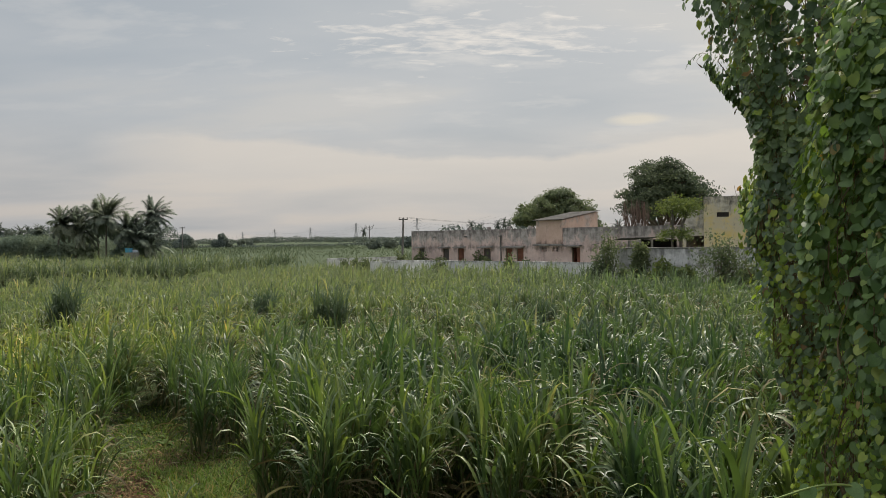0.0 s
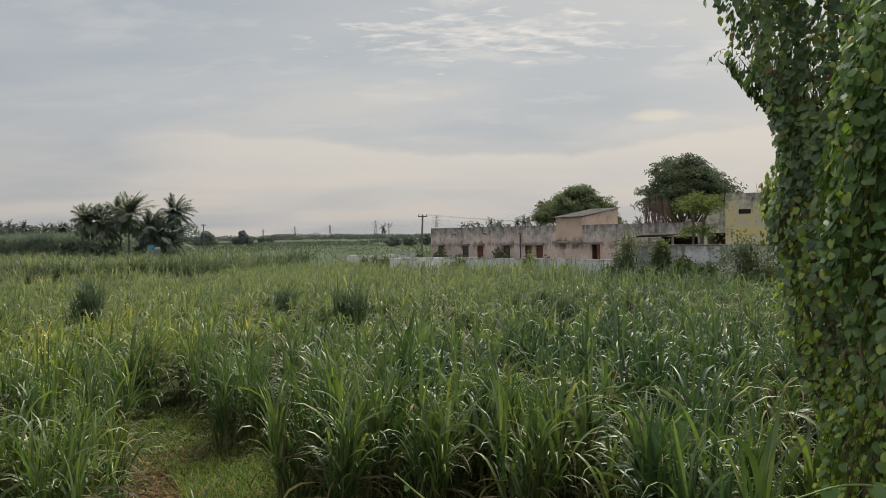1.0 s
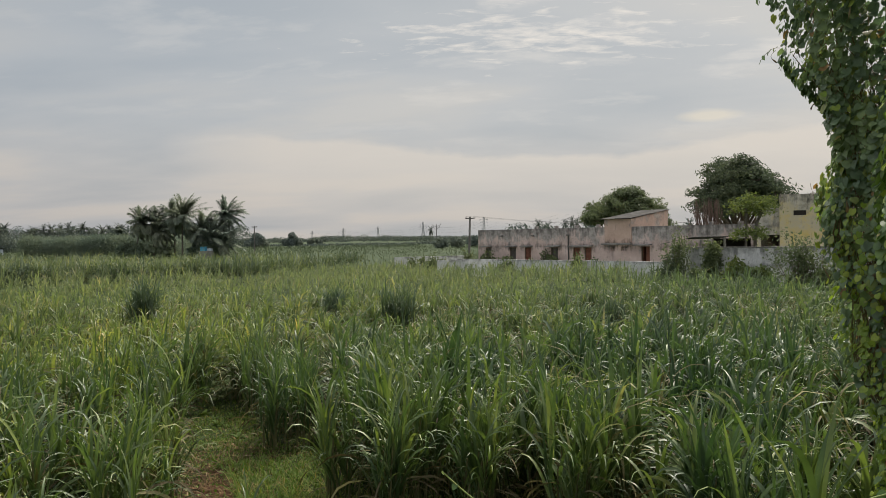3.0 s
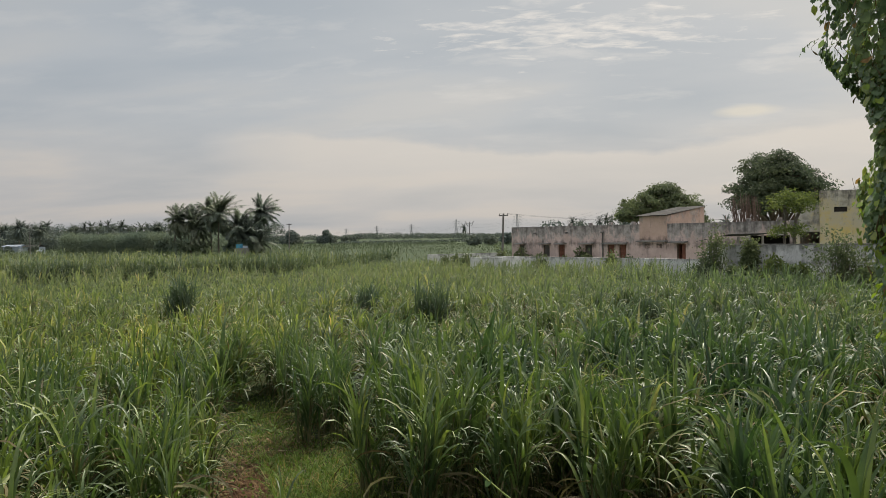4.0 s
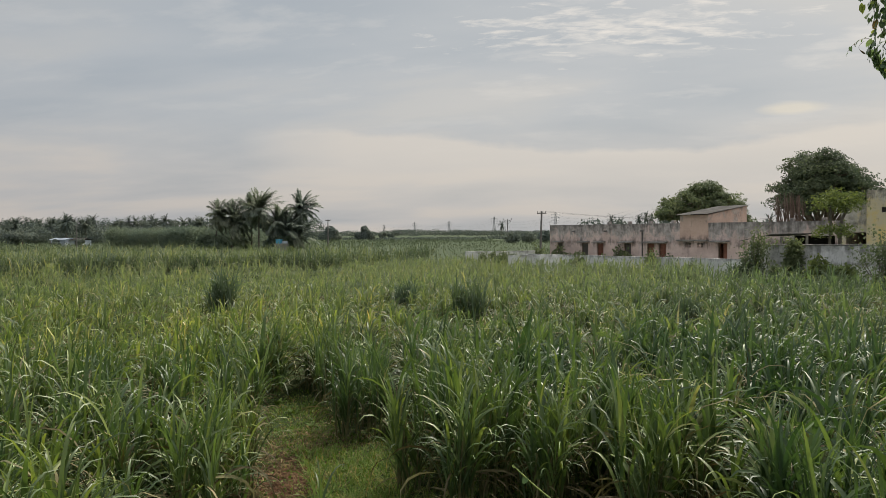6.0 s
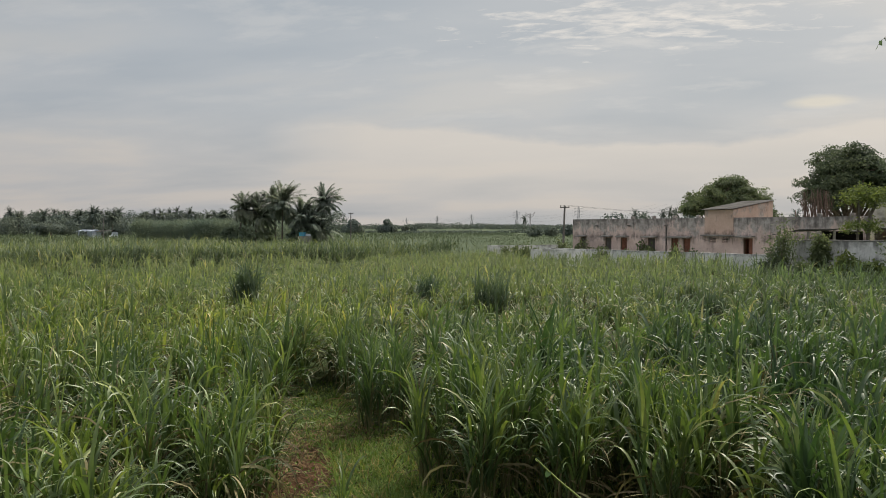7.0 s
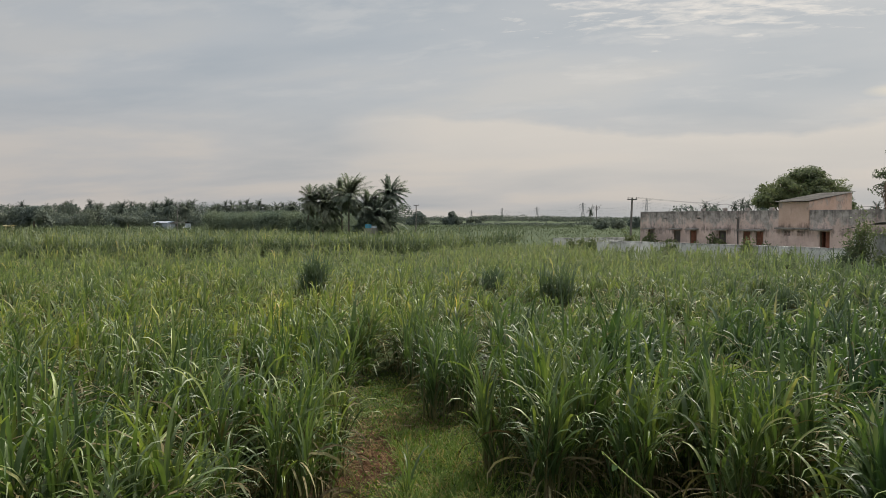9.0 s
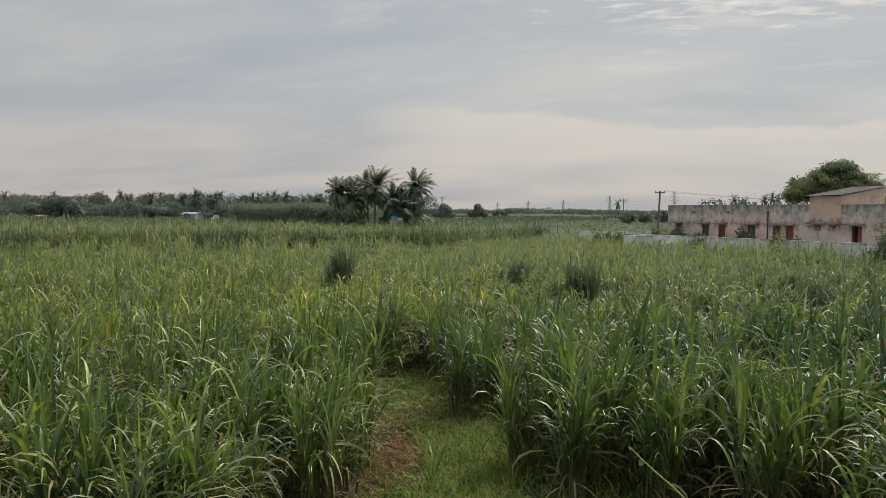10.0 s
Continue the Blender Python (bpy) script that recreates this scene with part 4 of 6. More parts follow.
def broad_tree(name, at, height, spread, crown_low, leaf_size, n_clusters, per, mat, seed, label, category="tree", trunk_r=0.22, lobes=9, group=""):
    """Tapered trunk, limbs to the lobes of the crown, twigs, and a crown of many small leaves in uneven clumps."""
    rng = np.random.default_rng(seed)
    h = thing(name, at, label, category, group)
    mid = (height + crown_low) / 2
    half = np.array([spread[0], spread[1], (height - crown_low) / 2])
    ends = []
    fork = np.array([rng.normal() * 0.1, 0, crown_low * 0.85])
    v, f = tube([(0, 0, -0.1), (0.02, 0, crown_low * 0.4), tuple(fork)], [trunk_r * 1.35, trunk_r, trunk_r * 0.85], 9)
    put("trunk", mesh_from("trunk", v, f, M_BARK), h)
    for i in range(lobes):
        a = i * 2.4 + rng.uniform(-0.3, 0.3)
        rad = math.sqrt((i + 0.6) / lobes)
        up = 1 - 0.85 * rad ** 2 + rng.uniform(-0.25, 0.15)
        end = np.array([math.cos(a) * rad * half[0] * 0.78, math.sin(a) * rad * half[1] * 0.78, mid + (up - 0.4) * half[2] * 1.12])
        v, f = limb(rng, fork, end, trunk_r * 0.55, trunk_r * 0.12)
        put("limb", mesh_from("limb", v, f, M_BARK), h)
        ends.append(end)
    ends = np.array(ends)
    pick = rng.integers(0, len(ends), n_clusters)
    d = rng.normal(size=(n_clusters, 3))
    d /= np.linalg.norm(d, axis=1)[:, None]
    d[:, 2] = np.where(d[:, 2] < -0.8, -d[:, 2], d[:, 2])
    lobe = rng.uniform(0.6, 1.3, len(ends))
    size = half * np.array([0.31, 0.31, 0.36]) * (lobe[pick] * rng.uniform(0.8, 1.1, n_clusters))[:, None]
    cl = ends[pick] + d * size * rng.uniform(0.55, 1.25, (n_clusters, 1)) ** 0.6
    reach = rng.uniform(0.6, 1.5, n_clusters) * half.mean() * 0.078
    ball = rng.normal(size=(n_clusters * per, 3))
    ball *= (rng.uniform(0, 1, n_clusters * per) ** 0.45 / np.linalg.norm(ball, axis=1))[:, None]
    pts = np.repeat(cl, per, 0) + ball * np.repeat(reach * 1.75, per)[:, None] * np.array([1.2, 1.2, 0.6])
    outw = np.repeat(d, per, 0) * 0.8 + (pts - np.array([0, 0, mid])) / half * 0.6 + rng.normal(size=pts.shape) * 0.75 + np.array([0, -0.3, 0.1])
    v, f = cards(rng, pts, rng.uniform(0.6, 1.35, len(pts)) * leaf_size, facing=outw)
    put("crown", mesh_from("crown", v, f, mat, False), h)
    tw = []
    for c, k in list(zip(cl, pick))[::3]:
        tw.append(tube([ends[k], (ends[k] + c) / 2 + rng.normal(size=3) * 0.1, c], [0.035, 0.025, 0.01], 4))
    v, f = joined(tw)
    put("branchwork", mesh_from("branchwork", v, f, M_BARK), h, kind="stuff")
    return h


broad_tree("mango_tree", (10.8, 76.0, 0), 7.55, (4.1, 3.2), 2.0, 0.12, 480, 75, M_MANGO, 21, "broad dark green mango tree behind the pink house", trunk_r=0.25, lobes=14)
broad_tree("rain_tree", (20.3, 73.0, 0), 10.15, (4.4, 4.2), 2.4, 0.12, 620, 90, M_TREE, 22, "large dark round-crowned shade tree behind the houses", trunk_r=0.38, lobes=22)


def bush(at, height, spread, mat, seed, label, leaf_size=0.14, n=60, per=22, name="bush", stems=9, group=""):
    rng = np.random.default_rng(seed)
    h = thing(name, at, label, "shrub", group)
    tops = []
    for i in range(stems):
        a, r = rng.uniform(0, 6.28), rng.uniform(0.1, 0.75)
        e = np.array([math.cos(a) * r * spread[0], math.sin(a) * r * spread[1], height * rng.uniform(0.55, 0.95) * (1 - 0.35 * r)])
        s = np.array([math.cos(a) * 0.08, math.sin(a) * 0.08, -0.05])
        v, f = tube([s, s * 0.4 + e * 0.5 + rng.normal(size=3) * 0.05, e], [0.03, 0.02, 0.008], 5)
        put("stem", mesh_from("stem", v, f, M_BARK), h)
        tops.append((s, e))
    k = rng.integers(0, stems, n)
    t = rng.uniform(0.3, 1.05, n)[:, None]
    s, e = np.array([x[0] for x in tops])[k], np.array([x[1] for x in tops])[k]
    cl = s + (e - s) * t + rng.normal(size=(n, 3)) * np.array([spread[0], spread[1], height * 0.5]) * 0.16
    cl[:, 2] = np.clip(cl[:, 2], 0.1, height)
    pts = np.repeat(cl, per, 0) + rng.normal(size=(n * per, 3)) * 0.16 * min(1.0, height * 0.6)
    v, f = cards(rng, pts, rng.uniform(0.6, 1.3, len(pts)) * leaf_size)
    put("foliage", mesh_from("foliage", v, f, mat, False), h)
    return h


bush((8.75, 42.8, 0), 3.3, (1.1, 0.5), M_MANGO, 31, "leafy green shrub leaning on the boundary wall", n=95, per=16, leaf_size=0.085, stems=13)
bush((8.0, 42.3, 0), 2.0, (0.7, 0.6), M_TREE, 32, "low green shrub beside the boundary wall", n=60, leaf_size=0.085)
bush((10.45, 42.6, 0), 3.35, (0.34, 0.3), M_MANGO, 33, "green creeper mounded over the wall", leaf_size=0.1, n=120, per=30, name="creeper_mound")
bush((11.3, 41.5, 0), 1.75, (0.9, 0.5), M_PAPAYA, 34, "light green weeds along the boundary wall", n=60)
bush((12.3, 40.6, 0), 1.55, (0.8, 0.5), M_PAPAYA, 37, "light green weeds along the boundary wall", n=50)
bush((9.6, 42.2, 0), 1.4, (0.7, 0.5), M_MANGO, 38, "light green weeds along the boundary wall", n=40)
bush((13.1, 37.6, 0), 3.25, (1.75, 0.9), M_MANGO, 35, "grey-green shrub with dark stems by the wall", leaf_size=0.085, n=170, per=14, stems=18)
bush((14.4, 37.2, 0), 2.1, (1.0, 0.7), M_MANGO, 36, "low shrub crowding the boundary wall", n=44, leaf_size=0.12)
for i, (s, off, hgt, w) in enumerate(((-0.35, 1.0, 2.3, 0.55), (1.2, 0.8, 1.75, 0.6), (2.2, 0.9, 2.1, 0.45), (3.2, 0.9, 1.75, 0.45), (4.5, 1.2, 1.6, 0.4), (6.6, 1.0, 1.55, 0.4), (8.75, 0.9, 1.75, 0.4), (7.4, 0.25, 2.4, 0.3), (12.3, 0.9, 1.5, 0.3), (-1.6, 3.4, 1.75, 0.6))):
    q = on_front(s, off)
    bush((q.x, q.y, 0), hgt, (w, 0.35), M_MANGO, 50 + i, "straggly green weed bush against the pink house", leaf_size=0.13, n=int(26 * w / 0.5), group="weeds along the pink house")
for i, s in enumerate((-3.4, -1.9, -0.9, 0.4, 7.0, 13.4, 16.4)):
    q = on_front(s, 4.25)
    bush((q.x, q.y, 0), 1.5 + 0.12 * (i % 3), (0.5, 0.25), M_MANGO, 70 + i, "green creeper trailing over the whitewashed wall", leaf_size=0.12, n=26, group="creepers on the whitewashed wall")


def papaya(at, seed):
    rng = np.random.default_rng(seed)
    h = thing("papaya_tree", at, "slender tree with two bare trunks and flat light green crown", "tree")
    for pts, r in ((((-0.3, 0, 0), (-0.28, 0, 2.4), (-0.22, 0, 4.3)), 0.075), (((0.25, 0.1, 0), (0.22, 0.1, 2.6), (0.3, 0.1, 3.5), (0.6, 0.1, 4.15)), 0.10)):
        v, f = tube(pts, np.linspace(r, r * 0.75, len(pts)), 8)
        put("trunk", mesh_from("trunk", v, f, M_PALMBARK), h)
    lv = []
    for top, n, reach in (((-0.22, 0, 4.3), 46, 0.8), ((0.6, 0.1, 4.2), 42, 0.76), ((-0.1, -0.1, 2.9), 34, 0.8)):
        for i in range(n):
            a = i * 2.39996
            el = rng.uniform(-0.35, 1.2) if top[2] > 4 else rng.uniform(-0.3, 0.5)
            L = reach * rng.uniform(0.6, 1.0)
            end = np.array(top) + np.array([math.cos(a) * math.cos(el), math.sin(a) * math.cos(el), math.sin(el)]) * L
            v, f = tube([top, tuple((np.array(top) + end) / 2 + [0, 0, 0.06]), tuple(end)], [0.016, 0.013, 0.01], 4)
            put("leaf_stalk", mesh_from("leaf_stalk", v, f, M_GREENSTEM), h)
            m = 22  # a spray of small leaflets
            spot = end + rng.normal(size=(m, 3)) * np.array([0.2, 0.2, 0.09])
            lv.append(cards(rng, spot, rng.uniform(0.05, 0.11, m), flat=0.4))
    put("crown", mesh_from("crown", *joined(lv), M_PAPAYA, False), h, "flat light green crown of small leaflets", kind="stuff")


papaya((12.55, 42.9, 0), 41)


# ---- palms ----
def palm_fronds(rng, fronds, reach, leaflets, wind=0.0, leaf_w=0.07):
    """The fronds of one crown: a bowed midrib each, with hanging leaflets along both sides."""
    made = []
    for i in range(fronds):
        a = i * 2.39996 + rng.uniform(-0.2, 0.2)
        lift = rng.uniform(-0.95, 0.25) if i % 5 < 2 else rng.uniform(0.25, 1.5)
        L = reach * rng.uniform(0.8, 1.12)
        n = 7
        s = np.linspace(0, 1, n)
        el = lift - (0.95 - 0.32 * lift) * s ** 1.7
        dx, dy, dz = np.cos(a) * np.cos(el) + wind * s * 0.6, np.sin(a) * np.cos(el), np.sin(el)
        p = np.concatenate([[[0, 0, 0]], np.cumsum(np.stack([dx, dy, dz], 1)[1:] * (L / (n - 1)), 0)])
        pairs = [tube(p, np.linspace(0.05, 0.012, n), 4)]
        k = leaflets
        u = np.linspace(0.1, 0.99, k)
        pos = np.stack([np.interp(u, s, p[:, j]) for j in range(3)], 1)
        tan = np.stack([np.interp(u, s, np.gradient(p[:, j])) for j in range(3)], 1)
        base_az = np.arctan2(tan[:, 1], tan[:, 0])
        for side in (-1, 1):
            ll = reach * 0.34 * np.sin(np.pi * (0.14 + 0.8 * u)) ** 0.6 * rng.uniform(0.8, 1.15, k)
            pairs.append(strips(pos, base_az + side * rng.uniform(0.45, 0.9, k), ll, np.full(k, leaf_w), 0.5 * np.arctan2(tan[:, 2], np.hypot(tan[:, 0], tan[:, 1])) + rng.uniform(-0.2, 0.2, k), rng.uniform(0.3, 1.1, k), 2))
        made.append(joined(pairs))
    return made


def coconut(at, height, lean, seed, reach=3.0, fronds=20, leaflets=20, wind=0.5, label="tall coconut palm with windblown grey-green fronds", group="palm clump", trunk_r=0.14, leaf_w=0.11, split=True, mat=None):
    rng = np.random.default_rng(seed)
    h = thing("coconut_palm", at, label, "palm tree", group)
    s = np.linspace(0, 1, 8)
    p = np.stack([lean[0] * s ** 1.6, lean[1] * s ** 1.6, -0.1 + (height + 0.1) * s], 1)
    v, f = tube(p, trunk_r * (1.25 - 0.5 * s ** 0.5), 8)
    put("trunk", mesh_from("trunk", v, f, M_PALMBARK), h)
    top = Matrix.Translation(Vector(p[-1]))
    made = palm_fronds(rng, fronds, reach, leaflets, wind, leaf_w=leaf_w)
    for v, f in (made if split else [joined(made)]):
        put("frond" if split else "crown", mesh_from("frond", v, f, mat or M_PALM_HAZED), h, m=top)
    if not split:
        return h
    nuts = []
    for i in range(7):
        a = i * 0.9
        c = np.array(p[-1]) + [math.cos(a) * 0.25, math.sin(a) * 0.25, -0.25]
        nuts.append(tube([c + [0, 0, 0.14], c + [0, 0, 0.06], c - [0, 0, 0.06], c - [0, 0, 0.14]], [0.03, 0.11, 0.11, 0.03], 6))
    v, f = joined(nuts)
    put("nut_bunch", mesh_from("nut_bunch", v, f, M_GREENSTEM), h)
    return h


for i, (x, y, z, r, lx) in enumerate(((-57.0, 118, 7.0, 2.6, 0.9), (-54.6, 119, 6.9, 2.5, 0.3), (-51.6, 120, 8.1, 2.5, -0.3), (-48.8, 116, 7.6, 3.0, 0.1), (-45.1, 114, 5.6, 2.5, 0.3), (-43.3, 117, 7.9, 2.4, 0.9), (-43.2, 113.4, 4.4, 2.7, 0.2), (-45.6, 115, 4.2, 2.5, 0.4), (-52.7, 117.5, 5.6, 2.4, -0.2), (-42.2, 113.9, 3.6, 2.3, 0.6))):
    coconut((x, y, 0), z - 1.05, (lx, 0), 100 + i, reach=r * 1.2, fronds=44 if i < 6 else 24, leaflets=38, leaf_w=0.19, wind=0.6)

# bushes under the palms
for i, (x, y, hgt, w) in enumerate(((-58.5, 117, 3.0, 2.2), (-55.0, 116.5, 3.2, 2.4), (-51.8, 116.5, 2.8, 1.6), (-45.4, 113.6, 3.3, 2.0), (-43.4, 112.6, 2.9, 1.4))):
    bush((x, y, 0), hgt, (w, 1.2), M_THICKET_HAZED, 130 + i, "dark undergrowth beneath the coconut palms", leaf_size=0.4, n=120, per=18, group="undergrowth below the palms")

# a dense plantation block behind the left-hand field
rng = np.random.default_rng(5)
n = 3600
px = rng.uniform(-84, -56.5, n)
py = 128 + rng.uniform(0, 1, n) ** 2 * 30 + 0.12 * (-56 - px)
hh = (4.15 + 0.22 * np.sin(px * 0.35) + 0.18 * np.sin(px * 0.9 + 1)) * rng.uniform(0.75, 1.05, n)
u = rng.uniform(0.1, 1, (n, 20)) ** 0.7
pts = np.stack([px[:, None] + rng.normal(size=(n, 20)) * 0.55, py[:, None] + rng.normal(size=(n, 20)) * 0.55, hh[:, None] * u], -1).reshape(-1, 3)
v, f = cards(rng, pts, rng.uniform(0.1, 0.2, len(pts)), long=2.4, facing=rng.normal(size=pts.shape) * 0.6 + np.array([0, -0.6, 0.8]))
put("thicket", mesh_from("thicket", v, f, M_THICKET_HAZED, False), label="dense dark green plantation thicket behind the field", category="thicket", kind="stuff")


# ---- far woods: uneven belts of crowns ----
def wood_belt(name, xs, ys, heights, widths, seed, per, size, mat, label):
    rng = np.random.default_rng(seed)
    n = len(xs)
    d = rng.normal(size=(n * per, 3))
    d /= np.linalg.norm(d, axis=1)[:, None]
    rad = rng.uniform(0.3, 1.0, n * per) ** 0.4
    c = np.stack([np.repeat(xs, per), np.repeat(ys, per), np.repeat(heights * 0.55, per)], 1)
    half = np.stack([np.repeat(widths, per), np.repeat(widths, per), np.repeat(heights * 0.46, per)], 1)
    pts = c + d * half * rad[:, None] + rng.normal(size=(n * per, 3)) * 0.25
    pts[:, 2] = np.maximum(pts[:, 2], 0.2)
    v, f = cards(rng, pts, rng.uniform(0.6, 1.5, len(pts)) * size, long=1.2, facing=d * np.array([1, 1, 0.7]) + np.array([0, -0.2, 0.4]) + rng.normal(size=d.shape) * 0.7)
    put(name, mesh_from(name, v, f, mat, False), label=label, category="woodland", kind="stuff")


rng = np.random.default_rng(8)
n = 150
xs = np.linspace(-470, -112, n) + rng.normal(size=n) * 2
wood_belt("far_woods", xs, 325 + rng.normal(size=n) * 8 + 0.06 * (xs + 112), rng.uniform(7.9, 10.6, n), rng.uniform(2.5, 5.0, n), 9, 620, 0.5, M_FARWOOD_HAZED, "hazy belt of grey-green trees behind the fields")
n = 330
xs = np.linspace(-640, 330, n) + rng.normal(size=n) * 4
wood_belt("horizon_woods", xs, 820 + rng.normal(size=n) * 30, rng.uniform(4.3, 6.8, n) * (1 + 0.14 * np.sin(xs * 0.03)), rng.uniform(4, 12, n), 10, 230, 0.8, M_FARWOOD_HAZED, "low hazy tree line on the horizon")
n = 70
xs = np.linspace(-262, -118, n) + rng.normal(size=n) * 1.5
wood_belt("wood_edge", xs, 212 + rng.normal(size=n) * 6, rng.uniform(3.2, 6.4, n), rng.uniform(2.2, 3.6, n), 15, 520, 0.4, M_FARWOOD_HAZED, "hazy bushes and young trees along the wood's edge")
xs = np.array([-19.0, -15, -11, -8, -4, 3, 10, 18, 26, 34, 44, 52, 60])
wood_belt("woods_by_house", xs, np.full(13, 240.0) + rng.normal(size=13) * 10, np.where(xs < 0, 3.3, 6.0) * rng.uniform(0.8, 1.2, 13), np.where(xs < 0, 2.2, 4.0) * rng.uniform(0.8, 1.2, 13), 12, 420, 0.5, M_FARWOOD_HAZED, "hazy trees beyond the pink house")


for x0, x1, y, seed in ((-82, -36, 300, 16), (-150, -20, 390, 17), (-60, 30, 520, 18)):  # low hedges between the far plots
    n = int((x1 - x0) / 1.6)
    xs = np.linspace(x0, x1, n) + rng.normal(size=n) * 0.8
    wood_belt("field_hedge", xs, y + rng.normal(size=n) * 2.5, rng.uniform(0.6, 1.3, n), rng.uniform(1.0, 2.4, n), seed, 60, 0.5, M_FARWOOD_HAZED, "low hazy hedge between the far fields")


def lone(name, x, y, height, width, seed, label):
    rng = np.random.default_rng(seed)
    k = 7
    h = thing(name, (x, y, 0), label, "tree", "lone trees in the far fields")
    v, f = tube([(0, 0, -0.1), (0.05, 0, height * 0.3), (0, 0, height * 0.6)], [0.3, 0.22, 0.1], 6)
    put("trunk", mesh_from("trunk", v, f, M_BARK), h)
    c = np.stack([rng.uniform(-0.7, 0.7, k) * width, rng.uniform(-0.5, 0.5, k) * width, rng.uniform(0.2, 0.72, k) * height], 1)
    per = 300
    d = rng.normal(size=(k * per, 3))
    d /= np.linalg.norm(d, axis=1)[:, None]
    pts = np.repeat(c, per, 0) + d * np.array([width * 0.42, width * 0.42, height * 0.26]) * rng.uniform(0.4, 1, (k * per, 1)) ** 0.4
    v, f = cards(rng, pts, rng.uniform(0.5, 1.3, len(pts)) * height * 0.075, facing=d + np.array([0, -0.2, 0.4]) + rng.normal(size=d.shape) * 0.4)
    put("crown", mesh_from("crown", v, f, M_FARWOOD_HAZED, False), h)


lone("field_tree", -91.5, 285, 6.9, 5.2, 140, "hazy round-topped tree clump in the far fields")
lone("field_tree", -83, 300, 6.5, 3.7, 141, "small hazy tree in the far fields")
lone("field_tree", -150, 160, 7.0, 5.0, 142, "round grey-green tree before the far woods")
lone("field_tree", -161, 163, 5.6, 5.0, 143, "round grey-green tree before the far woods")
lone("field_tree", -141.5, 184, 4.5, 4.0, 144, "round bright bush before the far woods")
lone("field_tree", -129, 179, 2.2, 1.4, 148, "low hazy bush beside the far huts")
lone("field_tree", -122.3, 180, 2.4, 1.2, 149, "low hazy bush beside the far huts")
lone("field_tree", -101, 400, 4.6, 2.2, 145, "small hazy tree in the far fields")
lone("field_tree", -96.5, 400, 3.9, 2.0, 146, "small hazy tree in the far fields")
lone("field_tree", 4, 210, 4.2, 4.6, 147, "low green tree beside the pole line")

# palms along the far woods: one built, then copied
first = coconut((-120, 322, 0), 8.6, (0.4, 0), 150, reach=3.3, fronds=26, leaflets=8, wind=0.25, label="distant coconut palm rising above the far woods", group="palms above the far woods", leaf_w=0.55, trunk_r=0.14, split=False, mat=M_FARWOOD_HAZED)
rng = random.Random(4)
x = -126.0
while x > -440:
    copy_thing(first, pose(x, 320 + rng.uniform(-12, 12), rng.uniform(-1.4, 0.8), 0, 0, rng.uniform(0, 360)))
    x -= rng.choice((2.5, 3, 4, 5, 9)) * rng.uniform(0.7, 1.4)
for x, y, dz in ((-137.5, 196, -0.9), (-135.2, 193, -0.3), (-132.8, 198, -1.1), (-168, 205, -1.4), (-162, 208, -0.6), (-151, 208, -1.1), (12.6, 350, 1.6), (16.5, 352, 0.6), (23.8, 350, 1.6), (26.3, 346, 2.4), (29.0, 352, 2.0), (33.5, 348, 2.6), (36, 350, 1.2), (45.0, 250, 0.3), (48.5, 255, -0.8), (-41.5, 420, 0.4), (57, 260, -0.6)):
    copy_thing(first, pose(x, y, dz - 1.0, 0, 0, rng.uniform(0, 360)) @ Matrix.Diagonal((0.74, 0.74, 0.9, 1)))


# ---- poles, wires, pylons ----
def utility_pole(at, height, lean, label):
    h = thing("utility_pole", at, label, "utility pole")
    v, f = tube([(0, 0, -0.3), (lean * 0.5, 0, height * 0.5), (lean, 0, height)], [0.12, 0.10, 0.075], 8)
    put("pole_shaft", mesh_from("pole_shaft", v, f, M_POLE), h)
    arm = part("crossarm", boxed(lean - 0.42, lean + 0.42, -0.05, 0.05, height - 0.2, height - 0.1, bevel=0.01), M_POLE, h)
    for x in (-0.36, 0.0, 0.36):
        v, f = tube([(lean + x, 0, height - 0.1), (lean + x, 0, height - 0.05), (lean + x, 0, height + 0.03)], [0.02, 0.04, 0.03], 6)
        put("insulator", mesh_from("insulator", v, f, M_POLE), arm)
    part("stay_bracket", boxed(lean * 0.6 - 0.09, lean * 0.6 + 0.02, -0.14, -0.07, height * 0.72, height * 0.74 + 0.08), M_STEEL, h)
    return h


utility_pole((-3.72, 72.0, 0), 4.85, 0.18, "weathered grey utility pole with a short crossarm")
utility_pole((-40.7, 125.0, 0), 5.3, 0.05, "dark far-off utility pole in the fields")
utility_pole((-96.0, 140.0, 0), 4.9, 0.0, "thin far-off utility pole by the thicket")


def double_pole():
    h = thing("line_pole", (-38.5, 420, 0), "far-off dark pole with forked arms and insulators", "utility pole")
    v, f = tube([(0, 0, -0.3), (0, 0, 5), (0, 0, 10.2)], [0.3, 0.26, 0.2], 6)
    put("pole_shaft", mesh_from("pole_shaft", v, f, M_POLE), h)
    for z, w in ((9.6, 2.2), (8.3, 1.6)):
        for sx in (-1, 1):
            v, f = tube([(0, 0, z - 0.7), (sx * w, 0, z + 0.4)], [0.12, 0.1], 5)
            arm = put("arm", mesh_from("arm", v, f, M_POLE), h)
            v, f = tube([(sx * w, 0, z + 0.3), (sx * w, 0, z + 1.0)], [0.16, 0.12], 5)
            put("insulator", mesh_from("insulator", v, f, M_POLE), arm)


double_pole()


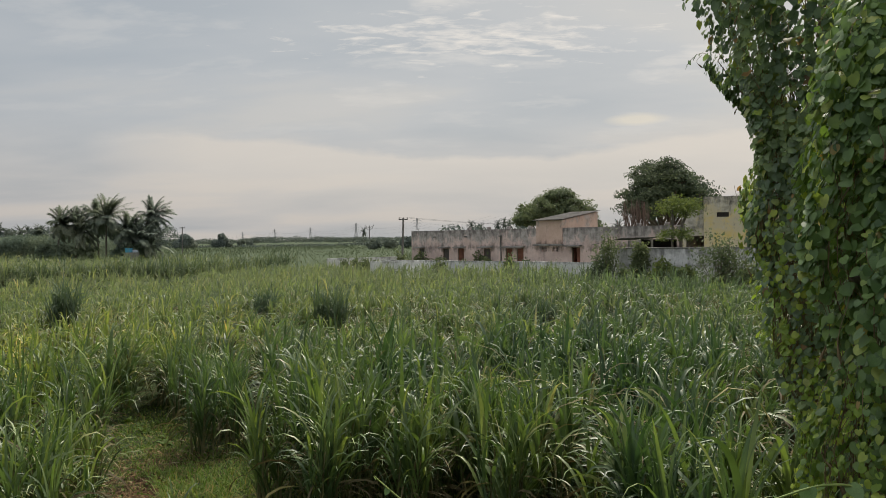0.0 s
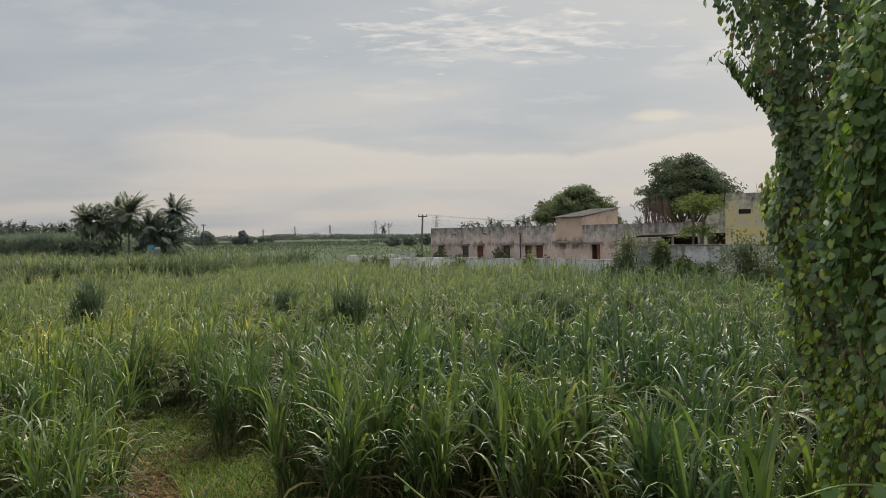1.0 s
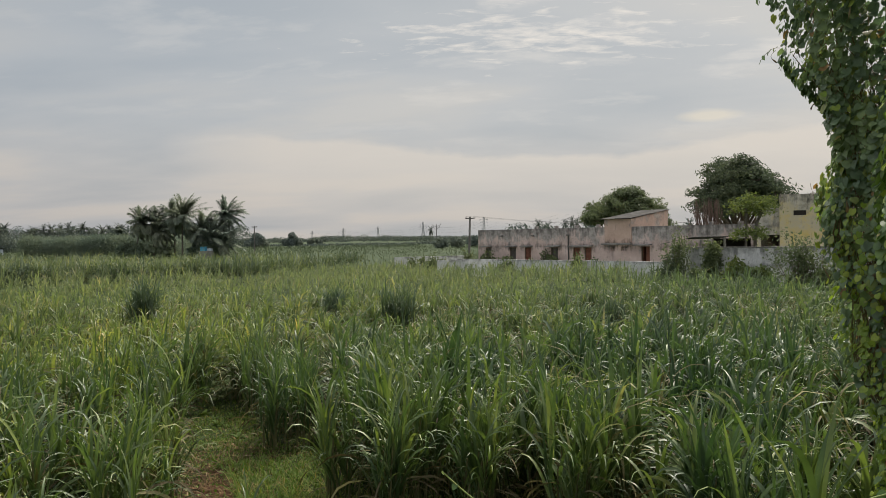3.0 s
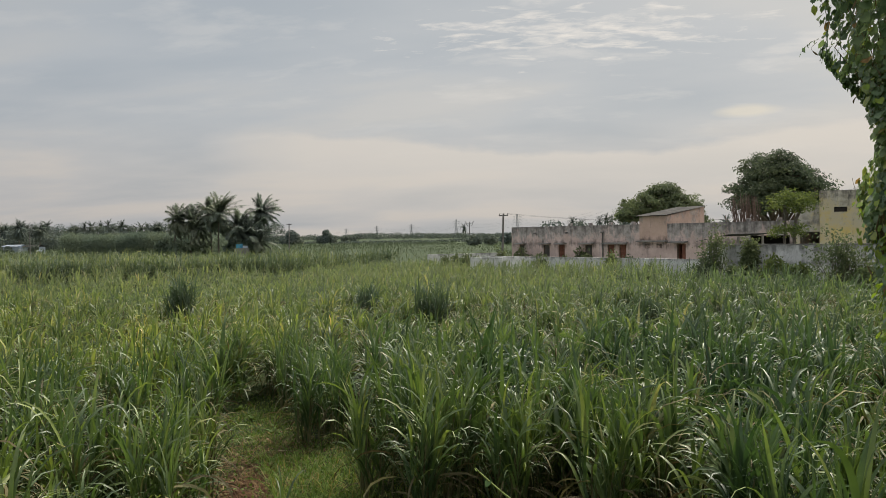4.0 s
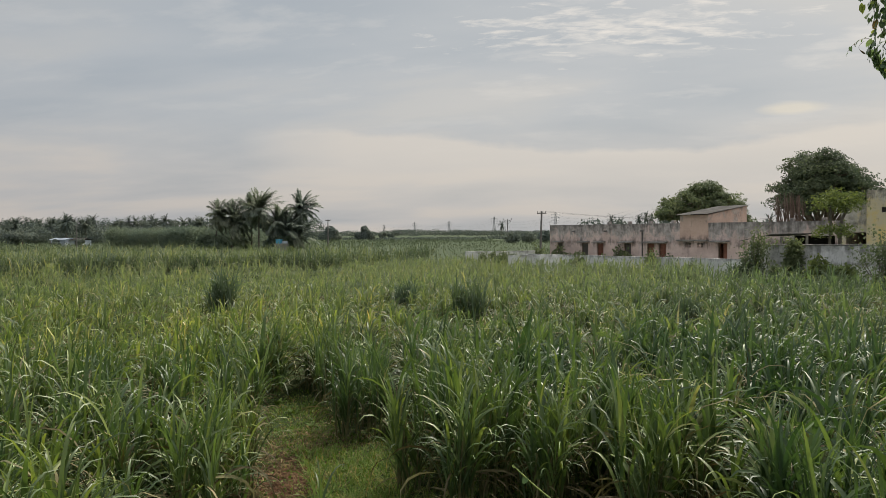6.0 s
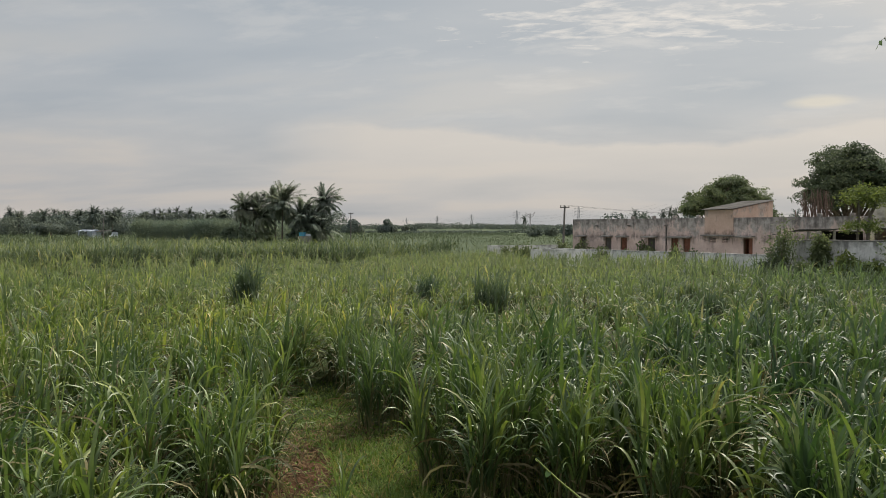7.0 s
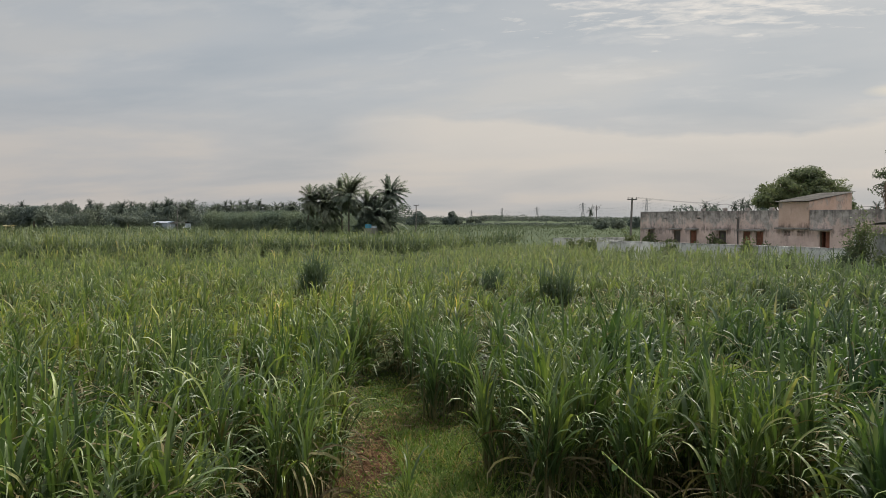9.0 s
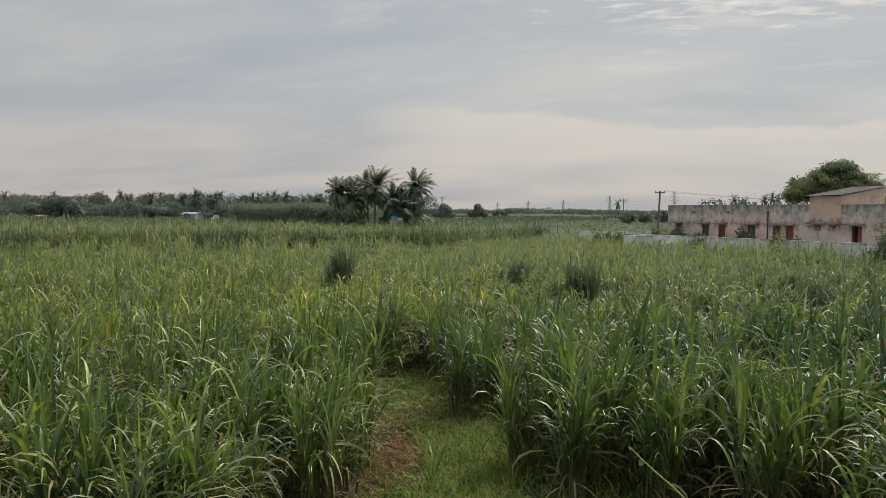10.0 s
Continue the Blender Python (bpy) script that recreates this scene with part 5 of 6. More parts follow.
def wire(p, q, sag, r, name="overhead_wire", label="thin dark overhead cable between poles", n=14):
    p, q = np.array(p, float), np.array(q, float)
    s = np.linspace(0, 1, n)[:, None]
    pts = p + (q - p) * s - np.array([0, 0, 1.0]) * sag * 4 * s * (1 - s)
    v, f = tube(pts, r, 4)
    put(name, mesh_from(name, v, f, M_WIRE), label=label, category="wire", group="overhead wires")


for x in (-0.36, 0.36):
    wire((-3.54 + x, 72, 4.88), (34 + x, 96, 5.6), 1.1, 0.008)
PYLONS = ((-38.4, 1200, 33.5), (-162.4, 1500, 33.5), (-314.5, 1900, 32.5), (-462, 2200, 34), (-680, 2720, 34))


def pylon_meshes():
    H = 33.5
    bars = []

    def half(z):
        return 4.6 - 3.2 * min(1, z / 19.0) if z < 19 else 1.4 - 0.6 * (z - 19) / (H - 19)
    levels = [0, 5, 9.5, 13.5, 16.5, 19, 21.5, 24, 26.5, 29, 31.3, H]
    for z0, z1 in zip(levels, levels[1:]):
        a, b = half(z0), half(z1)
        c0 = [(-a, -a, z0), (a, -a, z0), (a, a, z0), (-a, a, z0)]
        c1 = [(-b, -b, z1), (b, -b, z1), (b, b, z1), (-b, b, z1)]
        for i in range(4):
            j = (i + 1) % 4
            bars += [(c0[i], c1[i], 0.26), (c0[i], c1[j], 0.14), (c0[j], c1[i], 0.14), (c1[i], c1[j], 0.14)]
    return bars, half


def pylon(at, scale):
    h = thing("pylon", at, "distant grey steel lattice power pylon", "pylon", "pylons on the horizon")
    bars, half = pylon_meshes()
    v, f = joined([tube([a, b], r, 4) for a, b, r in bars])
    put("lattice_mast", mesh_from("lattice_mast", v * scale, f, M_STEEL), h)
    for z in (20.5, 25, 29.5):
        for sx in (-1, 1):
            w = half(z)
            tip = (sx * 6.2, 0, z + 0.3)
            v, f = joined([tube([(sx * w, -w, z), tip], 0.17, 4), tube([(sx * w, w, z), tip], 0.17, 4), tube([(sx * w, 0, z + 1.8), tip], 0.15, 4), tube([tip, (tip[0], 0, z - 1.4)], 0.15, 4)])
            put("crossarm", mesh_from("crossarm", v * scale, f, M_STEEL), h)
    return h


for x, y, hgt in PYLONS:
    pylon((x, y, 0), hgt / 33.5)
line = [(60, 900, 33)] + [p for p in PYLONS] + [(-900, 3250, 33)]
for z in (0.56, 0.70, 0.83):
    for sx in (-6.2, 6.2):
        for p, q in zip(line, line[1:]):
            wire((p[0] + sx, p[1], p[2] * z), (q[0] + sx, q[1], q[2] * z), 7, 0.04, n=16, name="power_line", label="sagging high-voltage line between pylons")


# ---- small far buildings ----
def hut(at, w, d, z, wall_mat, roof_mat, label, turn=0, rise=0.45):
    h = thing("hut", label=label, category="hut")
    h.matrix_basis = pose(*at, 0, 0, turn)
    bm = bmesh.new()
    wall_with_holes(bm, 0, w, -0.1, z, 0, 0.2, [(w * 0.4, w * 0.4 + 0.9, 0.0, min(2.0, z - 0.2))])
    part("front_wall", bm, wall_mat, h)
    part("side_wall", boxed(0, 0.2, 0.2, d, -0.1, z), wall_mat, h)
    part("side_wall", boxed(w - 0.2, w, 0.2, d, -0.1, z), wall_mat, h)
    part("back_wall", boxed(0.2, w - 0.2, d - 0.2, d, -0.1, z), wall_mat, h)
    bm = bmesh.new()
    vs = [bm.verts.new(c) for c in ((-0.3, -0.5, z), (w + 0.3, -0.5, z), (w + 0.3, d / 2, z + rise), (-0.3, d / 2, z + rise), (w + 0.3, d + 0.5, z), (-0.3, d + 0.5, z))]
    bm.faces.new((vs[0], vs[1], vs[2], vs[3]))
    bm.faces.new((vs[3], vs[2], vs[4], vs[5]))
    bmesh.ops.solidify(bm, geom=bm.faces[:], thickness=0.08)
    part("roof", bm, roof_mat, h)
    part("door", boxed(w * 0.4, w * 0.4 + 0.9, 0.08, 0.13, 0.0, min(2.0, z - 0.2)), M_SHUTTER, h)


hut((-132, 182, 0), 4.0, 4, 1.9, M_HUT, M_HUT, "low pale hut with a light sheet roof among far trees")
hut((-126.8, 182, 0), 3.4, 4, 1.75, M_HUT, M_SHEET, "low pale hut beside far trees")
hut((-127.2, 128, 0), 1.3, 1.2, 1.6, M_YELLOW, M_YELLOW, "small yellow pump house at the field edge", rise=0.12)


def blue_shed():
    h = thing("pump_shed", (-43.3, 110.5, 0), "small pump shed wrapped in bright blue sheet under the palms", "shed")
    part("plinth", boxed(-0.5, 1.2, -0.5, 0.5, -0.1, 1.62, bevel=0.03), M_CONCRETE, h)
    part("blue_panel", boxed(-0.4, 0.3, -0.46, 0.4, 1.62, 2.16, bevel=0.04), M_BLUE, h)
    part("pale_panel", boxed(0.6, 1.1, -0.44, 0.4, 1.62, 1.95, bevel=0.03), M_HUT, h)
    part("lid", boxed(-0.46, 0.35, -0.52, 0.46, 2.164, 2.21, bevel=0.02), M_BLUE, h)


blue_shed()


# ---- the cane field ----
def field_height(x, y):
    r = np.hypot(x, y)
    h = 1.72 - 0.36 * smooth(8, 20, r) - (0.2 - 0.08 * smooth(-12, 0, x) - 0.42 * smooth(1, 8, x)) * smooth(20, 44, r)
    front2 = np.interp(x, [-70, -41, -32.4, -23.6, -18.5, -14], [30, 37.5, 43.4, 50, 54.5, 90])
    tall = (y > front2) & (x < -14) & (y < np.interp(x, [-140, -85, -60, -50], [130, 124, 108, 100]))
    h = np.where(tall, 2.2, np.where(y > 100, np.where(x < -30, 1.45, 0.85), h))
    h = h + 0.18 * smooth(-14, -6, x) * smooth(12, 6, x) * smooth(34, 46, r) * (y < 100)
    gap = (y > front2 - 0.8) & (y <= front2) & (x < -16)
    h = np.where((x < -14) & (y <= front2), h + 0.66 * smooth(-12, 0, y - front2), h)
    return h, tall, gap


TUFTS = ((-3.27, 23.0, 1.95), (-11.1, 23.4, 2.12), (-5.95, 26.5, 1.5), (2.75, 22.5, 1.5))


def allowed(x, y):
    """Where cane grows: not in the clearing, on the bank, by the vine or inside the compound."""
    front = np.interp(x, [-12, -3.5, -3.3, -1.9, 0.9, 1.9, 3.0, 8], [4.2, 4.6, 8.0, 8.2, 7.6, 5.8, 4.9, 4.8])
    ok = (y > front) & ~in_poly(x, y, CLEARING)
    s = (x + 2.59) * 0.736 - (y - 66) * 0.677
    off = (x + 2.59) * 0.677 + (y - 66) * 0.736
    ok &= ~((s > -5.9) & (off > -4.7))
    wall_y = 44 - (x - 8.62) * 0.576
    ok &= ~((x > 7.4) & (y > wall_y - 1.9))
    ok &= ~((np.hypot(x - 3.15, y - 6.5) < 0.8) | (np.hypot(x - 2.2, y - 3.6) < 0.7))
    for tx_, ty_, _h in TUFTS:  # low cane just before the dark tufts
        d = math.hypot(tx_, ty_)
        along = (x * tx_ + y * ty_) / d - d
        across = (x * ty_ - y * tx_) / d
        ok &= ~((along > -2.4) & (along < 0.5) & (abs(across) < 0.55))
    return ok


def grown(rng, x, y):
    """Keeps the places where cane stands, with its height there."""
    ok = allowed(x, y)
    x, y = x[ok], y[ok]
    h, tall, gap = field_height(x, y)
    thin = np.sin(x * 2.3 + 1.7 * np.sin(y * 1.1)) * np.sin(y * 1.9 + 1.3 * np.sin(x * 0.8)) + 0.6 * np.sin(x * 0.7 - y * 0.5)
    keep = ~gap & (rng.uniform(0, 1, len(x)) < np.where(y < 13, 0.95, 0.84) + 0.34 * thin)
    h = h * (1 + 0.06 * np.sin(x * 0.9 + y * 0.4) + 0.05 * np.sin(y * 1.3 - x * 0.5) + 0.09 * smooth(11, 15, y) * np.sin(x * 2.1 + 1.5 * np.sin(y * 0.7)) * np.sin(y * 1.6 + np.sin(x * 1.2)))
    return x[keep], y[keep], h[keep], tall[keep]


def scatter(rng, r0, r1, density):
    a0, a1 = radians(-54), radians(34)
    n = int(density * (a1 - a0) / 2 * (r1 * r1 - r0 * r0))
    r = np.sqrt(rng.uniform(r0 * r0, r1 * r1, n))
    a = rng.uniform(a0, a1, n)
    return grown(rng, r * np.sin(a), r * np.cos(a))


def rows_of_stools(rng, r0, r1, row, step):
    """Planted rows: stools a short step apart, none quite in line."""
    u, w = np.meshgrid(np.arange(-30, 30, row), np.arange(-2, 34, step))
    u = u.ravel() + rng.normal(size=u.size) * 0.11
    w = w.ravel() + rng.uniform(-0.45, 0.45, u.size) * step
    x, y = 0.96 * u - 0.28 * w, 0.28 * u + 0.96 * w
    r, a = np.hypot(x, y), np.arctan2(x, y)
    ok = (r >= r0) & (r < r1) & (a > radians(-54)) & (a < radians(34))
    return grown(rng, x[ok], y[ok])


def cane_leaves(rng, x, y, h, tillers, leaves, nseg, widen, fold, spread=0.2, shafts=None, spears=0.72):
    """Stools of several leaning tillers; each carries its blades in two ranks, arching below and upright at the top."""
    n = len(x)
    T = n * tillers
    widen, spears = (np.repeat(np.broadcast_to(q, (n,)), tillers * leaves) for q in (widen, spears))
    H = np.repeat(h * rng.uniform(0.72, 1.14, n), tillers) * rng.uniform(0.74, 1.08, T)
    a = rng.uniform(0, 6.283, T)
    r = spread * np.sqrt(rng.uniform(0, 1, T))
    X, Y = np.repeat(x, tillers) + np.cos(a) * r, np.repeat(y, tillers) + np.sin(a) * r
    lean = rng.uniform(0.0, 0.24, T)
    s = H * rng.uniform(0.42, 0.58, T)
    g = ground_z(X, Y)
    if shafts is not None:
        shafts.append((np.stack([X, Y, g - 0.04], 1), np.stack([X + np.cos(a) * lean * s, Y + np.sin(a) * lean * s, g + s], 1)))
    rank = rng.uniform(0, 6.283, T)
    X, Y, g, H, a, s, lean, rank = (np.repeat(q, leaves) for q in (X, Y, g, H, a, s, lean, rank))
    m = len(X)
    i = np.tile(np.arange(leaves), T)
    u = (i + rng.uniform(0, 1, m)) / leaves
    zz = s * (0.3 + 0.7 * u)
    base = np.stack([X + np.cos(a) * lean * zz, Y + np.sin(a) * lean * zz, g + zz], 1)
    az = rank + np.pi * (i % 2) + rng.normal(size=m) * 0.45
    az = np.where(rng.uniform(0, 1, m) < 0.22, rng.normal(size=m) * 0.7 + 0.2, az)  # a light wind combs some of them one way
    lift = np.clip(1.12 + 0.4 * u + rng.normal(size=m) * 0.11, 0.7, 1.56)
    spear = u > spears + rng.uniform(0.0, 0.38, m)  # the youngest stand straight
    droop = np.where(spear, rng.uniform(0.1, 0.8, m), (2.75 - 0.9 * u) * rng.uniform(0.55, 1.15, m))
    power = rng.uniform(1.6, 4.2, m)
    L = H * (0.33 + 0.22 * np.sin(np.pi * (0.2 + 0.55 * u))) * rng.uniform(0.75, 1.15, m) * np.where(spear, 1.12, 1.0)
    return strips(base, az, L, rng.uniform(0.022, 0.044, m) * widen, lift, droop, nseg, rng.normal(size=m) * 0.8, fold, power)


def cane_dry(rng, x, y, h, count, nseg, widen):
    X, Y, H = np.repeat(x, count), np.repeat(y, count), np.repeat(h, count)
    m = len(X)
    a, r = rng.uniform(0, 6.28, m), 0.18 * np.sqrt(rng.uniform(0, 1, m))
    base = np.stack([X + np.cos(a) * r, Y + np.sin(a) * r, ground_z(X, Y) + rng.uniform(0.1, 0.5, m) * H], 1)
    return strips(base, a + rng.normal(size=m) * 0.5, rng.uniform(0.3, 0.55, m) * H, rng.uniform(0.018, 0.035, m) * widen, rng.uniform(0.3, 1.2, m), rng.uniform(1.6, 2.9, m), nseg, rng.normal(size=m))


# single stools that stand free along the clearing: place and height
FREE = ((-3.38, 10.95, 1.5), (-3.02, 11.3, 1.55), (-1.9, 8.75, 1.66), (-1.05, 8.7, 1.74), (-0.18, 8.75, 1.68), (0.68, 8.45, 1.7), (-4.25, 9.1, 1.42), (-5.15, 11.65, 1.45), (-5.05, 14.4, 1.6), (-5.65, 14.2, 1.55), (-4.5, 14.2, 1.55), (-5.05, 14.9, 1.6), (-4.35, 13.3, 1.5))

rng = np.random.default_rng(2)
zx, zy, zh, _ = rows_of_stools(rng, 5.0, 14.0, 0.84, 0.5)
# clumps that stand at the edge of the clearing and along the front become things of their own
clear = np.ones(len(zx), bool)
for px_, py_, _h in FREE:
    clear &= np.hypot(zx - px_, zy - py_) > 0.42
zx, zy, zh = zx[clear], zy[clear], zh[clear]
edge = np.zeros(len(zx), bool)
for dx, dy in ((0.5, 0), (-0.5, 0), (0, -0.6), (0.4, -0.4), (-0.4, -0.4)):
    edge |= ~allowed(zx + dx, zy + dy)
edge &= (zx > -6.6) & (zx < 2.6) & (zy > 5.5) & (zy < 14.5)
rest = ~edge
shafts = []
green = cane_leaves(rng, zx[rest], zy[rest], zh[rest], 10, 9, 7, 1.08 + 0.44 * smooth(-4.0, 1.5, zx[rest]), 0.3, 0.22, shafts, 0.74)
put("sugarcane_near", mesh_from("sugarcane_near", *green, M_CANE), label="dense green sugarcane with arching strap leaves", category="sugarcane", kind="stuff")
dry = joined([cane_dry(rng, zx[rest], zy[rest], zh[rest], 24, 4, 0.95), cane_dry(rng, zx[rest], zy[rest], zh[rest] * 1.4, 4, 5, 0.55)])
put("dry_cane_leaves", mesh_from("dry_cane_leaves", *dry, M_DRY), label="dry straw-brown lower leaves hanging in the cane", category="dry leaves", kind="stuff")


def old_shade_leaves(rng, x, y, h, count):
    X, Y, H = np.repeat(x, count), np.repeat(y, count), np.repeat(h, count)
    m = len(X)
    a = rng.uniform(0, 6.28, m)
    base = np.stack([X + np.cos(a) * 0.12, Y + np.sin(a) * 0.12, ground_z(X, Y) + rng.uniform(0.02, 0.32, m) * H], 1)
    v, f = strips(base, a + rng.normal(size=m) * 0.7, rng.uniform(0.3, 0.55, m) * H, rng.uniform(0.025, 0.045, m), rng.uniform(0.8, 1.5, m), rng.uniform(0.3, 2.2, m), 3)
    put("old_cane_leaves", mesh_from("old_cane_leaves", v, f, M_CANE_OLD_SHADE), label="old leaves low down among the cane stalks, dark with painted gap shade", category="sugarcane", kind="stuff")


old_shade_leaves(rng, zx[rest], zy[rest], zh[rest], 32)
feet, heads = shafts[0]
stalks = [tube([p, (p + q) / 2 + rng.normal(size=3) * 0.012, q], [0.014, 0.013, 0.009], 5) for p, q in zip(feet, heads)]
put("cane_stalks", mesh_from("cane_stalks", *joined(stalks), M_STALK), label="thin brown-green cane stalks standing in the soil", category="sugarcane", kind="stuff")

mx, my, mh, _ = rows_of_stools(rng, 14.0, 30.0, 0.84, 0.48)
green = cane_leaves(rng, mx, my, mh, 7, 7, 4, 1.25 + 0.4 * smooth(-4.0, 2.0, mx), 0.0, 0.2, spears=0.86)
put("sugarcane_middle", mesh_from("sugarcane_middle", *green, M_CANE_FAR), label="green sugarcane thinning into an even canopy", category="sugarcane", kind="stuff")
old_shade_leaves(rng, mx, my, mh * 1.15, 12)
v, f = cane_dry(rng, mx, my, mh * 1.25, 6, 3, 0.8)
put("dry_cane_leaves", mesh_from("dry_cane_leaves", v, f, M_DRY), label="dry straw-brown lower leaves hanging in the cane", category="dry leaves", kind="stuff")

fx, fy, fh, tall = scatter(rng, 30.0, 72.0, 2.2)
tx = rng.uniform(-62, -15.5, 1700)
ty = np.interp(tx, [-70, -41, -32.4, -23.6, -18.5, -14], [30, 37.5, 43.4, 50, 54.5, 90]) + 0.1 + rng.uniform(0, 2.6, 1700)
green = cane_leaves(rng, fx, fy, fh, 3, 4, 3, 1.5, 0.0, 0.34, spears=0.86)
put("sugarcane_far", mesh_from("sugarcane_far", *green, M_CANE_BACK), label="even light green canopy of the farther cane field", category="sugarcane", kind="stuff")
# front strip of the tall stand, in the colour that carries its shade
green = cane_leaves(rng, tx, ty, np.full(1700, 2.15), 4, 4, 3, 1.4, 0.0, 0.3, spears=0.86)
put("sugarcane_row", mesh_from("sugarcane_row", *green, M_CANE_ROW_SHADE), label="taller cane along the back of the field, front shade in its bluish green", category="sugarcane", kind="stuff")

gx, gy, gh, _ = scatter(rng, 72.0, 300.0, 0.2)
green = cane_leaves(rng, gx, gy, gh, 4, 2, 2, 3.2, 0.0, 1.1, spears=1.0)
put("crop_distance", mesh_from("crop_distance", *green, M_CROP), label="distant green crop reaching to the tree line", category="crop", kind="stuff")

# near clumps, each with its own blades and stalks
def blade_mesh(i, mat, name="leaf_blade"):
    """One blade of unit length: the first ten stand upright, the others arch over more and more."""
    r = np.random.default_rng(900 + i)
    young = i < 10
    lift = np.array([r.uniform(1.36, 1.55) if young else r.uniform(1.05, 1.45)])
    droop = np.array([(r.uniform(0.1, 0.8) if i < 5 else r.uniform(1.2, 2.2)) if young else r.uniform(1.5, 2.9)])
    v, f = strips(np.zeros((1, 3)), np.zeros(1), np.ones(1), np.array([r.uniform(0.026, 0.046)]), lift, droop, 8, np.array([r.normal() * 0.8]), 0.3, r.uniform(1.7, 4.2))
    return mesh_from(name, v, f, mat)


BLADES = [blade_mesh(i, M_CANE_PIECE) for i in range(20)]
OLD_SHADES = [blade_mesh(i, M_CANE_OLD_SHADE) for i in range(12, 18)]
BLUISH = [blade_mesh(i, M_CANE_DARK) for i in range(20)]
M_DRY_PIECE = leaf("dry_cane_leaf_near", [(0.0, (0.07, 0.055, 0.032)), (0.5, (0.125, 0.108, 0.056)), (0.85, (0.2, 0.182, 0.1)), (1.0, (0.33, 0.31, 0.19))], rough=0.7, spec=0.2, through_=0.2, pieces=True, glow=(1.05, 1.0, 0.7))
DRIES = []
for i in range(5):
    r = np.random.default_rng(950 + i)
    v, f = strips(np.zeros((1, 3)), np.zeros(1), np.ones(1), np.array([0.055]), np.array([r.uniform(-0.2, 0.9)]), np.array([r.uniform(1.2, 2.4)]), 5, np.array([r.normal()]), 0.2)
    DRIES.append(mesh_from("dry_leaf", v, f, M_DRY_PIECE))
v, f = tube([(0, 0, 0), (0.01, 0.006, 0.35), (0.03, 0.0, 0.7), (0.06, 0, 1.0)], [0.018, 0.016, 0.014, 0.009], 6)
STALK = mesh_from("stalk", v, f, M_STALK)


def clump(x, y, h, seed, tillers, leaves, n_dry, blades, label, group, spread=0.2, name="sugarcane_clump", shaft=0.5):
    r = random.Random(seed)
    ob = thing(name, (x, y, float(ground_z(x, y)) - 0.02), label, "sugarcane", group)
    for k in range(tillers):
        H = h * r.uniform(0.8, 1.06)
        a, d, tilt = r.uniform(0, 6.283), spread * math.sqrt(r.random()), r.uniform(0.0, 0.22)
        s, rank = H * r.uniform(0.86, 1.14) * shaft, r.uniform(0, 360)
        fx_, fy_ = math.cos(a) * d, math.sin(a) * d
        lx_, ly_ = math.cos(a) * tilt, math.sin(a) * tilt
        if shaft > 0.2:
            put("stalk", STALK, ob, m=Matrix(((0.8, 0, lx_ * s, fx_), (0, 0.8, ly_ * s, fy_), (0, 0, s, 0), (0, 0, 0, 1))))
        for i in range(leaves):
            u = (i + r.random()) / leaves
            z = s * (0.3 + 0.7 * u)
            L = H * (1.0 - shaft + 0.06 * math.sin(u * 3.1)) * r.uniform(0.72, 1.12)
            which = r.randrange(10) if u > 0.42 + 0.2 * r.random() else 10 + r.randrange(10)
            put("leaf_blade", blades[which], ob, m=pose(fx_ + lx_ * z, fy_ + ly_ * z, z, 0, 0, rank + 180 * (i % 2) + r.gauss(0, 26)) @ Matrix.Diagonal((L, max(0.66, L) * (1.05 + 0.3 * (x > -2.0)), L, 1)))
    for i in range(n_dry // 2):
        a, d = r.uniform(0, 360), spread * math.sqrt(r.random())
        L = h * r.uniform(0.3, 0.5)
        put("leaf_blade", r.choice(OLD_SHADES), ob, m=pose(math.cos(radians(a)) * d, math.sin(radians(a)) * d, h * r.uniform(0.03, 0.25), 0, 0, a + r.gauss(0, 40)) @ Matrix.Diagonal((L, 0.65, L, 1)))
    for i in range(n_dry):
        a, d = r.uniform(0, 360), spread * math.sqrt(r.random())
        L = h * r.uniform(0.22, 0.42)
        put("dry_leaf", r.choice(DRIES), ob, m=pose(math.cos(radians(a)) * d, math.sin(radians(a)) * d, h * r.uniform(0.05, 0.45), 0, 0, a + r.gauss(0, 30)) @ Matrix.Diagonal((L, L * 0.8, L, 1)))
    return ob


near = [(float(x), float(y), float(h) * random.Random(i).uniform(0.88, 1.06)) for i, (x, y, h) in enumerate(zip(zx[edge], zy[edge], zh[edge]))]
for i, (x, y, h) in enumerate(list(FREE) + near[:46]):
    clump(x, y, h, 3000 + i, 10, 9, 26, BLADES, "tall green sugarcane clump with dry brown lower leaves", "cane clumps along the clearing")
for i, (x, y, h) in enumerate(TUFTS):
    for k in range(4):
        clump(x + 0.13 * (k - 1.5), y + 0.12 * (k % 2), h * (1 - 0.05 * abs(k - 1.5)), 4000 + i * 5 + k, 11, 7, 0, BLUISH, "darker blue-green cane tuft standing out of the field", "dark cane tufts")
clump(-2.69, 7.85, 0.72, 4500, 2, 5, 1, BLADES, "single young cane plant with pale arching leaves", "", spread=0.03, name="young_cane", shaft=0.12)


# ---- grass, litter and weeds in the clearing and on the bank's foot ----
rng = np.random.default_rng(6)
n = 150000
x, y = rng.uniform(-7, 3.2, n), rng.uniform(4.0, 14.2, n)
bare = np.sin(x * 1.9 + y * 0.8) + np.sin(y * 2.3 - x * 0.7) + 0.8 * np.sin(x * 5.1 + y * 3.3)
onpath = in_poly(x, y, CLEARING)
left = x < np.interp(y, [7, 8.5, 10, 12, 13.5], [-2.75, -2.95, -3.75, -4.6, -5.3])
